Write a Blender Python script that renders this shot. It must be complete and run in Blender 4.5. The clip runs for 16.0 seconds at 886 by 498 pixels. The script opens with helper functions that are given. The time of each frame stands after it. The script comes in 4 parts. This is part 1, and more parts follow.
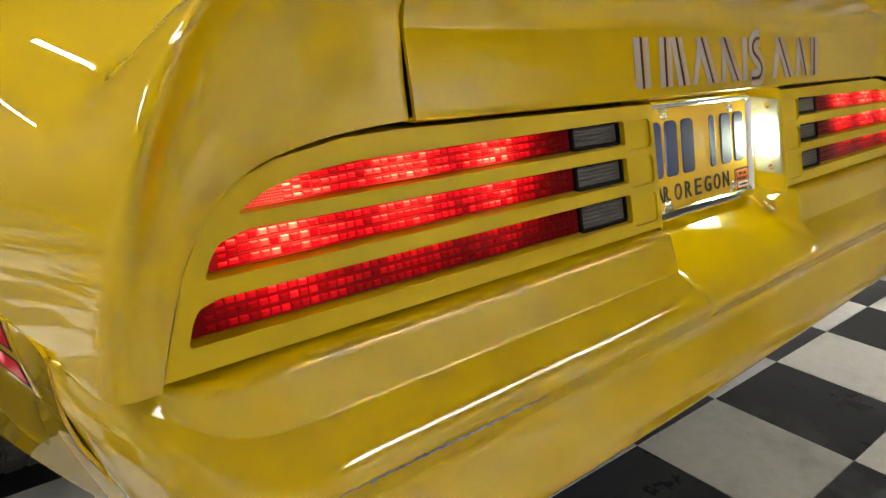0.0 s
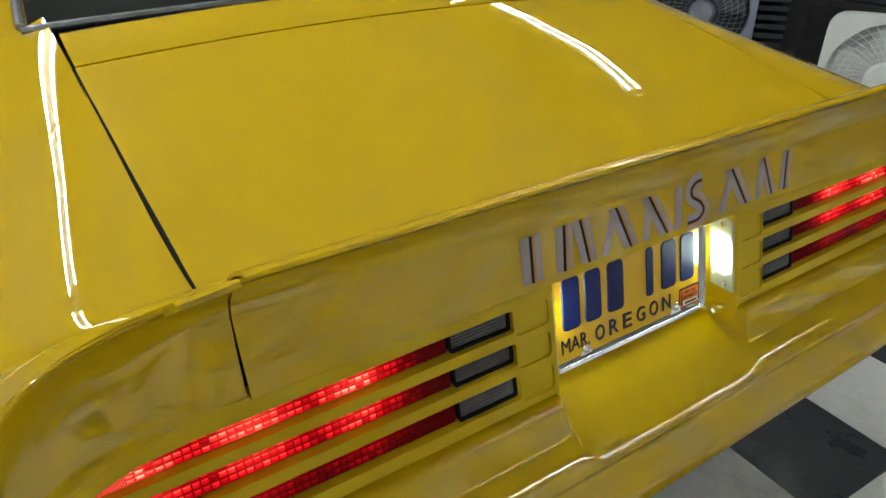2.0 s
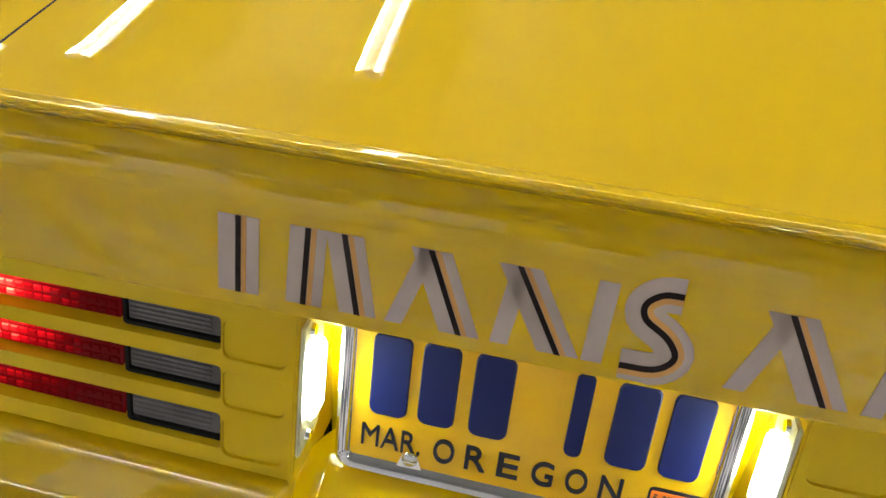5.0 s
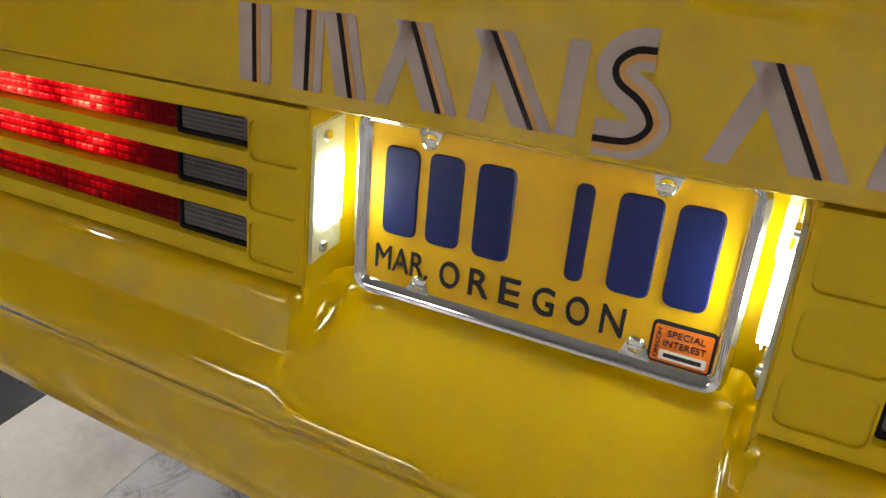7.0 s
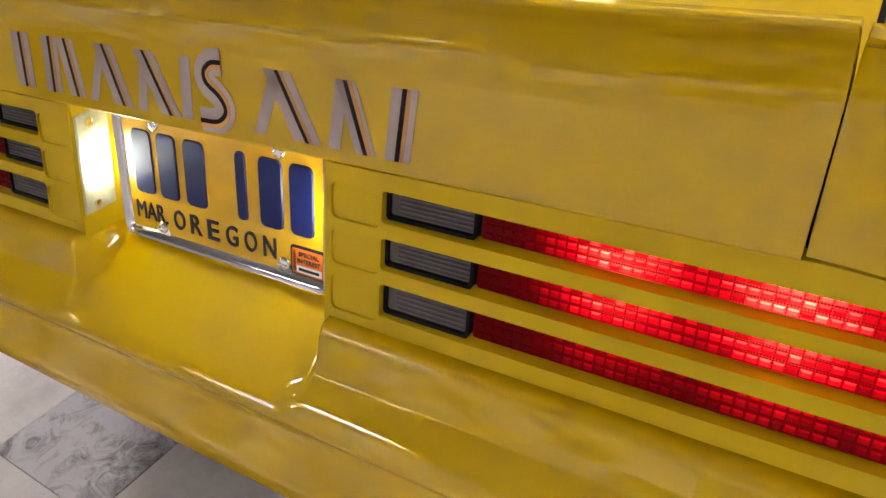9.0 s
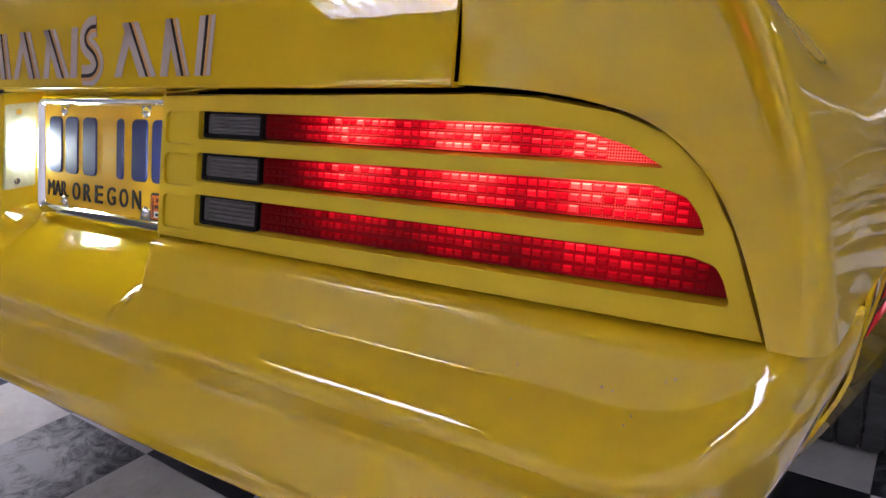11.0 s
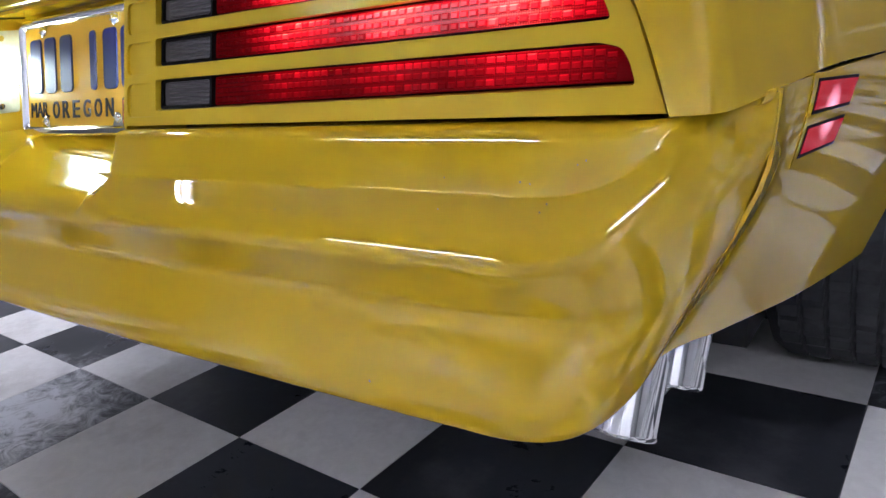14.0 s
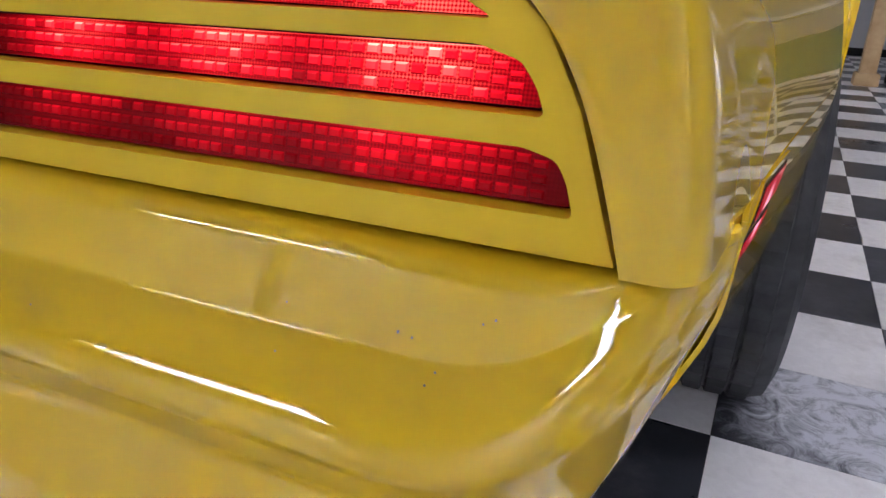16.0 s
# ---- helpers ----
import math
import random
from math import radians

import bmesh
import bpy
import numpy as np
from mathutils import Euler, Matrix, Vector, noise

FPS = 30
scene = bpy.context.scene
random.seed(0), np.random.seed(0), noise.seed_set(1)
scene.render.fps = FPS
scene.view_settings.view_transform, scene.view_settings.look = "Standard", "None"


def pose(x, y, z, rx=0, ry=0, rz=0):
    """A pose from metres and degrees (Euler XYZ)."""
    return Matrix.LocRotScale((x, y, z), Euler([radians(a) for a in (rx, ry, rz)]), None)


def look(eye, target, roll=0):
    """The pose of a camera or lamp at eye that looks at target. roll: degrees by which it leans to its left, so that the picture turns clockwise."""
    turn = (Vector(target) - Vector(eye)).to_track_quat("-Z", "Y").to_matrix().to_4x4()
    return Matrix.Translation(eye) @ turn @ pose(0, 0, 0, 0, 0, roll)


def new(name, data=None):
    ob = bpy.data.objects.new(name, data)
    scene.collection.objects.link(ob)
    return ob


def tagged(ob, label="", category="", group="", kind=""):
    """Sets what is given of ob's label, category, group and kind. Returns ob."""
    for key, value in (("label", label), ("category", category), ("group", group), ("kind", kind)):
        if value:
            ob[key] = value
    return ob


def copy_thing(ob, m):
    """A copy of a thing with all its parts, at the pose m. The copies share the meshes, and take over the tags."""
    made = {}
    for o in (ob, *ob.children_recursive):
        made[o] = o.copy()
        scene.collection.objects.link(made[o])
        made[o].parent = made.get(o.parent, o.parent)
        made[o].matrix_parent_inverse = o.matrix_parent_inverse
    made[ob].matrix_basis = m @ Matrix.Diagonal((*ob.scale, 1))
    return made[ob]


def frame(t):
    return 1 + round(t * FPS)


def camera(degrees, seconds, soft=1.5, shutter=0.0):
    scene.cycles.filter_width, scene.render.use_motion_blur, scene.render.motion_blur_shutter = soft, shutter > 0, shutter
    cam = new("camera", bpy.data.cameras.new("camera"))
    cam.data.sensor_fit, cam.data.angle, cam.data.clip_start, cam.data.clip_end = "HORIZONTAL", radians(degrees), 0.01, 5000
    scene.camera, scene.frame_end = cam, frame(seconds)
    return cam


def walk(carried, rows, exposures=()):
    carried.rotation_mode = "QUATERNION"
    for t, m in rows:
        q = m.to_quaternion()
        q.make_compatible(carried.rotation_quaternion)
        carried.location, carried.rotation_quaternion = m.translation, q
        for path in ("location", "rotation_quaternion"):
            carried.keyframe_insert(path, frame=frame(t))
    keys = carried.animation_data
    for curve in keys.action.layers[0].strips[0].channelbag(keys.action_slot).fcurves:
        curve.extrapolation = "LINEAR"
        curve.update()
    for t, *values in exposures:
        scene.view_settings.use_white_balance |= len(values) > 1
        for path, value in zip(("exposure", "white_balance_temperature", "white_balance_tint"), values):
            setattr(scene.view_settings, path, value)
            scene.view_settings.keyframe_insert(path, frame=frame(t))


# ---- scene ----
cam = camera(65.6, 16.0)
PATH = [
    (0, (-0.908, -0.473, 0.827), (0.367, 0.935, 0.2), 1.2),
    (0.5, (-0.899, -0.443, 0.947), (0.306, 0.903, 0.087), -0.1),
    (1, (-0.867, -0.454, 1.049), (0.264, 0.902, 0.11), -0.1),
    (1.5, (-0.77, -0.498, 1.127), (0.242, 0.923, 0.149), -0.4),
    (2, (-0.663, -0.535, 1.178), (0.291, 0.924, 0.197), 0.0),
    (2.5, (-0.539, -0.543, 1.182), (0.394, 0.931, 0.204), 1.0),
    (3, (-0.378, -0.505, 1.178), (0.413, 1.016, 0.147), 3.6),
    (3.2, (-0.332, -0.492, 1.175), (0.361, 1.045, 0.1), 3.5),
    (5.3, (0.056, -0.376, 1.034), (-0.489, 1.208, -0.059), 3.2),
    (5.5, (0.098, -0.374, 1.022), (-0.608, 1.154, -0.058), 2.0),
    (6, (0.148, -0.374, 0.994), (-0.735, 1.115, -0.007), -0.4),
    (6.5, (0.147, -0.403, 0.935), (-0.726, 1.099, -0.056), -0.9),
    (7, (0.152, -0.42, 0.92), (-0.659, 1.085, -0.116), -0.8),
    (7.5, (0.194, -0.429, 0.936), (-0.611, 1.085, -0.094), -0.4),
    (8, (0.346, -0.398, 0.950), (-0.266, 0.631, 0.225), 0.2),
    (8.5, (0.468, -0.389, 0.969), (-0.216, 0.603, 0.256), -2.2),
    (9, (0.540, -0.433, 0.991), (-0.076, 0.568, 0.230), -3.8),
    (9.5, (0.609, -0.451, 0.974), (0.007, 0.571, 0.232), -2.6),
    (9.7, (0.644, -0.452, 0.967), (0.039, 0.582, 0.242), -3.0),
    (11.8, (0.887, -0.487, 0.666), (-0.283, 1.087, 0.273), -3.0),
    (12, (0.892, -0.487, 0.651), (-0.282, 1.075, 0.223), -3.7),
    (12.5, (0.907, -0.485, 0.632), (-0.272, 1.055, 0.142), -4.6),
    (13, (0.91, -0.489, 0.623), (-0.273, 1.032, 0.09), -5.4),
    (13.5, (0.909, -0.489, 0.627), (-0.27, 1.031, 0.077), -5.8),
    (14, (0.911, -0.483, 0.653), (-0.23, 1.057, 0.081), -5.6),
    (14.5, (0.902, -0.466, 0.689), (-0.168, 1.085, 0.019), -4.5),
    (15, (0.869, -0.412, 0.72), (-0.016, 1.234, 0.006), -0.9),
    (15.5, (0.833, -0.363, 0.715), (0.062, 1.328, -0.024), 0.9),
    (16, (0.816, -0.338, 0.713), (0.081, 1.371, -0.021), 1.9),
]
EXPOSURES = [(0, 0.46, 7800, 6), (1, 0.3, 7600, -3), (2, -0.14, 6700, 1), (2.5, -0.1, 6600, 4), (3, -0.17, 6500, 5), (5.5, 0.4, 7300, 10), (7, 0.03, 7500, 13), (8, 0.06, 7300, 22), (8.5, 0.20, 7350, 23), (9.5, 0.38, 7400, 23), (12, 0.22, 5700, 27), (13, 0.54, 5800, 20), (14, 0.58, 5900, 20), (15, 0.65, 6050, 19), (16, 0.70, 6050, 22)]
walk(cam, [(t, look(eye, target, roll)) for t, eye, target, roll in PATH], EXPOSURES)

# ---------------------------------------------------------------- light
world = bpy.data.worlds.new("world")
scene.world = world
world.use_nodes = True
world.node_tree.nodes["Background"].inputs[0].default_value = (0.8, 0.85, 1.0, 1)
world.node_tree.nodes["Background"].inputs[1].default_value = 0.05
TUBE_POWER = 56.0
# strip lamps: place and turn in degrees
LAMPS = [(-1.0, 3.05, 90), (-1.1, 0.75, 0), (1.45, 0.75, 0), (-2.5, 3.0, 90), (-4.9, 7.2, 0), (-3.0, 0.6, 90)]
# strip lamps dimmed to put less light on the car's right side
DIM_LAMPS = [(2.8, 2.9, 90), (4.4, 5.4, 90)]
# wide louvred lamps behind the car
WIDE_LAMPS = [(2.3, -3.45), (4.35, -3.45), (-2.5, -3.45)]


# ---------------------------------------------------------------- materials
def material(name, color, rough=0.5, metal=0.0, coat=0.0, spec=0.5):
    m = bpy.data.materials.new(name)
    m.use_nodes = True
    b = m.node_tree.nodes["Principled BSDF"]
    b.inputs["Base Color"].default_value = (*color, 1)
    b.inputs["Roughness"].default_value = rough
    b.inputs["Metallic"].default_value = metal
    b.inputs["Coat Weight"].default_value = coat
    b.inputs["Coat Roughness"].default_value = 0.012
    b.inputs["Specular IOR Level"].default_value = spec
    return m


def node(m, kind, **values):
    n = m.node_tree.nodes.new(kind)
    for key, value in values.items():
        n.inputs[key.replace("_", " ")].default_value = value
    return n


def wire(m, a, out, b, into):
    m.node_tree.links.new(a.outputs[out], b.inputs[into])


def bsdf(m):
    return m.node_tree.nodes["Principled BSDF"]


def mottled(m, color_a, color_b, scale, low=0.35, high=0.65, detail=6.0, bump=0.0, bump_scale=None, space="Object"):
    """Two colours mixed by noise, with an optional fine relief."""
    coord = node(m, "ShaderNodeTexCoord")
    tex = node(m, "ShaderNodeTexNoise", Scale=scale, Detail=detail, Roughness=0.6)
    wire(m, coord, space, tex, "Vector")
    ramp = node(m, "ShaderNodeValToRGB")
    ramp.color_ramp.elements[0].position, ramp.color_ramp.elements[1].position = low, high
    ramp.color_ramp.elements[0].color, ramp.color_ramp.elements[1].color = (*color_a, 1), (*color_b, 1)
    wire(m, tex, "Fac", ramp, "Fac")
    wire(m, ramp, "Color", bsdf(m), "Base Color")
    if bump:
        fine = node(m, "ShaderNodeTexNoise", Scale=bump_scale or scale * 6, Detail=4.0)
        wire(m, coord, space, fine, "Vector")
        b = node(m, "ShaderNodeBump", Strength=bump, Distance=0.002)
        wire(m, fine, "Fac", b, "Height")
        wire(m, b, "Normal", bsdf(m), "Normal")
    return m


PAINT = material("yellow_paint", (0.62, 0.43, 0.010), 0.5, 0.0, 1.0, 0.0)
mottled(PAINT, (0.63, 0.408, 0.006), (0.65, 0.425, 0.007), 1.1)
SATIN = mottled(material("satin_yellow_paint", (0.62, 0.43, 0.010), 0.42, 0.0, 0.12, 0.25), (0.60, 0.40, 0.007), (0.64, 0.435, 0.009), 4.0, bump=0.04, bump_scale=300)
bsdf(PAINT).inputs["Coat IOR"].default_value = 1.72
BLACK = material("black_gap", (0.010, 0.010, 0.010), 0.7, 0.0, 0.0, 0.1)
CHROME = material("chrome", (0.85, 0.86, 0.88), 0.06, 1.0)
GLASS_DARK = material("dark_glass", (0.012, 0.014, 0.015), 0.04, 0.0, 0.0, 0.7)
RUBBER = mottled(material("rubber", (0.025, 0.026, 0.028), 0.75), (0.018, 0.019, 0.021), (0.04, 0.041, 0.044), 30, bump=0.2)
UNDER = material("underbody", (0.015, 0.015, 0.015), 0.85)
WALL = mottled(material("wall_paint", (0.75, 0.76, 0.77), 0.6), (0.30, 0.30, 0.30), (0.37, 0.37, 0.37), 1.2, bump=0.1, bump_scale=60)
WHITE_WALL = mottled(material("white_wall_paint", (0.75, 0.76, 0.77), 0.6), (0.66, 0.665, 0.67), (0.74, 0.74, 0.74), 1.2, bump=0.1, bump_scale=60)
CEIL = mottled(material("ceiling_paint", (0.6, 0.6, 0.6), 0.8), (0.26, 0.26, 0.26), (0.32, 0.32, 0.32), 2.0)


def emitter(name, color, strength):
    m = bpy.data.materials.new(name)
    m.use_nodes = True
    e = bsdf(m)
    e.inputs["Base Color"].default_value = (*color, 1)
    e.inputs["Emission Color"].default_value = (*color, 1)
    e.inputs["Emission Strength"].default_value = strength
    return m


TUBE = emitter("lamp_tube", (0.97, 0.985, 1.0), TUBE_POWER)
WEAK_TUBE = emitter("weak_lamp_tube", (0.97, 0.985, 1.0), TUBE_POWER * 0.35)
# strength of the wide lamps is set for the light on the tail
LOUVRE_TUBE = emitter("louvre_lamp_tube", (0.97, 0.985, 1.0), TUBE_POWER * 0.75)


# ---------------------------------------------------------------- mesh helpers
def part(name, bm, mat, parent=None, label="", smooth=False):
    me = bpy.data.meshes.new(name)
    bm.normal_update()
    bm.to_mesh(me)
    bm.free()
    me.materials.append(mat)
    if smooth:
        for p in me.polygons:
            p.use_smooth = True
        me.set_sharp_from_angle(angle=radians(38))
    ob = new(name, me)
    ob.parent = parent
    if label:
        ob["label"] = label
    return ob


def empty(name, at=(0, 0, 0)):
    ob = new(name)
    ob.location = at
    ob.empty_display_size = 0.05
    return ob


def grid_mesh(rows, thick=0.0, flip=False):
    """A sheet through rows of points; thick: gives it a wall, set in along its normals."""
    bm = bmesh.new()
    vs = [[bm.verts.new(p) for p in row] for row in rows]
    faces = []
    for a, b in zip(vs[:-1], vs[1:]):
        for i in range(len(a) - 1):
            q = (a[i], a[i + 1], b[i + 1], b[i])
            faces.append(bm.faces.new(q[::-1] if flip else q))
    if thick:
        bm.normal_update()
        back = [[bm.verts.new(v.co - v.normal * thick) for v in row] for row in vs]
        for a, b in zip(back[:-1], back[1:]):
            for i in range(len(a) - 1):
                q = (a[i], b[i], b[i + 1], a[i + 1])
                bm.faces.new(q[::-1] if flip else q)
        ring = vs[0] + [r[-1] for r in vs[1:]] + vs[-1][-2::-1] + [r[0] for r in vs[-2:0:-1]]
        bring = back[0] + [r[-1] for r in back[1:]] + back[-1][-2::-1] + [r[0] for r in back[-2:0:-1]]
        for i in range(len(ring)):
            q = (ring[i - 1], bring[i - 1], bring[i], ring[i])
            bm.faces.new(q[::-1] if flip else q)
    return bm


def box(x0, x1, y0, y1, z0, z1, bevel=0.0):
    bm = bmesh.new()
    bmesh.ops.create_cube(bm, size=1, matrix=Matrix.Translation(((x0 + x1) / 2, (y0 + y1) / 2, (z0 + z1) / 2)) @ Matrix.Diagonal((x1 - x0, y1 - y0, z1 - z0, 1)))
    if bevel:
        bmesh.ops.bevel(bm, geom=bm.edges[:], offset=bevel, segments=2, affect="EDGES")
    return bm


def tube(path, radius, sides=12, caps=True):
    """A round bar along a path of points."""
    bm = bmesh.new()
    rings = []
    for i, p in enumerate(path):
        p = Vector(p)
        d = (Vector(path[min(i + 1, len(path) - 1)]) - Vector(path[max(i - 1, 0)])).normalized()
        side = d.cross(Vector((0, 0, 1)))
        if side.length < 1e-3:
            side = d.cross(Vector((0, 1, 0)))
        side.normalize()
        up = side.cross(d)
        r = radius[i] if isinstance(radius, (list, tuple)) else radius
        rings.append([bm.verts.new(p + r * (math.cos(a) * side + math.sin(a) * up)) for a in [2 * math.pi * k / sides for k in range(sides)]])
    for a, b in zip(rings[:-1], rings[1:]):
        for k in range(sides):
            bm.faces.new((a[k], a[(k + 1) % sides], b[(k + 1) % sides], b[k]))
    if caps:
        bm.faces.new(rings[0][::-1])
        bm.faces.new(rings[-1])
    return bm


def join(*bms):
    out = bmesh.new()
    for b in bms:
        me = bpy.data.meshes.new("tmp")
        b.to_mesh(me)
        b.free()
        out.from_mesh(me)
        bpy.data.meshes.remove(me)
    return out


def spline(pts, n):
    """Catmull-Rom through points of any dimension, n samples evenly by parameter."""
    pts = [np.array(p, float) for p in pts]
    pts = [2 * pts[0] - pts[1]] + pts + [2 * pts[-1] - pts[-2]]
    out = []
    m = len(pts) - 3
    for k in range(n):
        s = k / (n - 1) * m
        i = min(int(s), m - 1)
        t = s - i
        a, b, c, d = pts[i : i + 4]
        out.append(0.5 * (2 * b + (c - a) * t + (2 * a - 5 * b + 4 * c - d) * t * t + (3 * b - a - 3 * c + d) * t**3))
    return out


def flow(pts, n):
    """Natural cubic through points, smooth by true distance, n samples evenly by point number."""
    pts = np.array(pts, float)
    t = np.concatenate([[0], np.cumsum(np.linalg.norm(np.diff(pts, axis=0), axis=1))])
    h, m = np.diff(t), len(pts)
    a, b = np.eye(m), np.zeros(pts.shape)
    for i in range(1, m - 1):
        a[i, i - 1], a[i, i], a[i, i + 1] = h[i - 1], 2 * (h[i - 1] + h[i]), h[i]
        b[i] = 6 * ((pts[i + 1] - pts[i]) / h[i] - (pts[i] - pts[i - 1]) / h[i - 1])
    c = np.linalg.solve(a, b)
    out = []
    for k in range(n):
        s = k / (n - 1) * (m - 1)
        i = min(int(s), m - 2)
        u, v = (s - i) * h[i], (1 - s + i) * h[i]
        out.append((c[i] * v**3 + c[i + 1] * u**3) / (6 * h[i]) + (pts[i] / h[i] - c[i] * h[i] / 6) * v + (pts[i + 1] / h[i] - c[i + 1] * h[i] / 6) * u)
    return out


def smoothstep(a, b, x):
    t = min(max((x - a) / (b - a), 0.0), 1.0)
    return t * t * (3 - 2 * t)


# ---------------------------------------------------------------- more materials
def tile_material(name, color_a, color_b, dirt, rough, scuff=0.0):
    """Vinyl floor tile: marbled, each tile a little different, with dirt and scuffs lying across the joints."""
    m = material(name, color_a, rough)
    geo, info = node(m, "ShaderNodeNewGeometry"), node(m, "ShaderNodeObjectInfo")
    marble = node(m, "ShaderNodeTexNoise", Scale=38.0, Detail=8.0, Roughness=0.65, Distortion=0.8)
    stain = node(m, "ShaderNodeTexNoise", Scale=3.1, Detail=9.0, Roughness=0.7)
    wire(m, geo, "Position", marble, "Vector")
    wire(m, geo, "Position", stain, "Vector")
    base = node(m, "ShaderNodeMix")
    base.data_type = "RGBA"
    base.inputs["A"].default_value, base.inputs["B"].default_value = (*color_a, 1), (*color_b, 1)
    wire(m, marble, "Fac", base, "Factor")
    ramp = node(m, "ShaderNodeValToRGB")
    ramp.color_ramp.elements[0].position, ramp.color_ramp.elements[1].position = 0.52, 0.72
    wire(m, stain, "Fac", ramp, "Fac")
    amount = node(m, "ShaderNodeMath")
    amount.operation = "MULTIPLY"
    amount.inputs[1].default_value = 0.7
    wire(m, ramp, "Color", amount, 0)
    soiled = node(m, "ShaderNodeMix")
    soiled.data_type = "RGBA"
    soiled.inputs["B"].default_value = (*dirt, 1)
    wire(m, amount, 0, soiled, "Factor")
    wire(m, base, "Result", soiled, "A")
    vary = node(m, "ShaderNodeHueSaturation")
    span = node(m, "ShaderNodeMapRange")
    span.inputs["To Min"].default_value, span.inputs["To Max"].default_value = 0.86, 1.12
    wire(m, info, "Random", span, "Value")
    wire(m, span, "Result", vary, "Value")
    wire(m, soiled, "Result", vary, "Color")
    last = vary
    if scuff:
        # worn, scraped patches: beside the rear wheel and under the other end of the bumper
        near = None
        for spot, wide in (((1.12, 0.92, 0.0), 0.50), ((-0.62, -0.05, 0.0), 0.62)):
            away = node(m, "ShaderNodeVectorMath")
            away.operation = "DISTANCE"
            away.inputs[1].default_value = spot
            wire(m, geo, "Position", away, 0)
            fade = node(m, "ShaderNodeMapRange")
            fade.inputs["From Min"].default_value, fade.inputs["From Max"].default_value = wide, 0.12
            wire(m, away, "Value", fade, "Value")
            if near is None:
                near = fade
            else:
                most = node(m, "ShaderNodeMath")
                most.operation = "MAXIMUM"
                wire(m, near, "Result", most, 0)
                wire(m, fade, "Result", most, 1)
                near = most
        scrape = node(m, "ShaderNodeTexNoise", Scale=16.0, Detail=10.0, Roughness=0.75, Distortion=1.5)
        wire(m, geo, "Position", scrape, "Vector")
        both = node(m, "ShaderNodeMath")
        both.operation = "MULTIPLY"
        wire(m, near, 0, both, 0)
        wire(m, scrape, "Fac", both, 1)
        cut = node(m, "ShaderNodeMapRange")
        cut.inputs["From Min"].default_value, cut.inputs["From Max"].default_value = 0.30, 0.52
        wire(m, both, 0, cut, "Value")
        worn = node(m, "ShaderNodeMix")
        worn.data_type = "RGBA"
        worn.inputs["B"].default_value = (0.55, 0.56, 0.60, 1)
        wire(m, cut, "Result", worn, "Factor")
        wire(m, vary, "Color", worn, "A")
        wire(m, worn, "Result", bsdf(m), "Base Color")
    else:
        wire(m, vary, "Color", bsdf(m), "Base Color")
    gloss = node(m, "ShaderNodeMapRange")
    gloss.inputs["To Min"].default_value, gloss.inputs["To Max"].default_value = rough - 0.08, rough + 0.25
    wire(m, stain, "Fac", gloss, "Value")
    wire(m, gloss, "Result", bsdf(m), "Roughness")
    bump = node(m, "ShaderNodeBump", Strength=0.15, Distance=0.002)
    wire(m, stain, "Fac", bump, "Height")
    wire(m, bump, "Normal", bsdf(m), "Normal")
    return m


WHITE_TILE = tile_material("white_tile", (0.60, 0.59, 0.585), (0.86, 0.85, 0.845), (0.40, 0.375, 0.36), 0.30)
BLACK_TILE = tile_material("black_tile", (0.022, 0.024, 0.030), (0.040, 0.043, 0.052), (0.15, 0.15, 0.165), 0.22, 1.0)
SLAB = mottled(material("slab", (0.06, 0.055, 0.05), 0.9), (0.05, 0.045, 0.04), (0.09, 0.085, 0.08), 6)


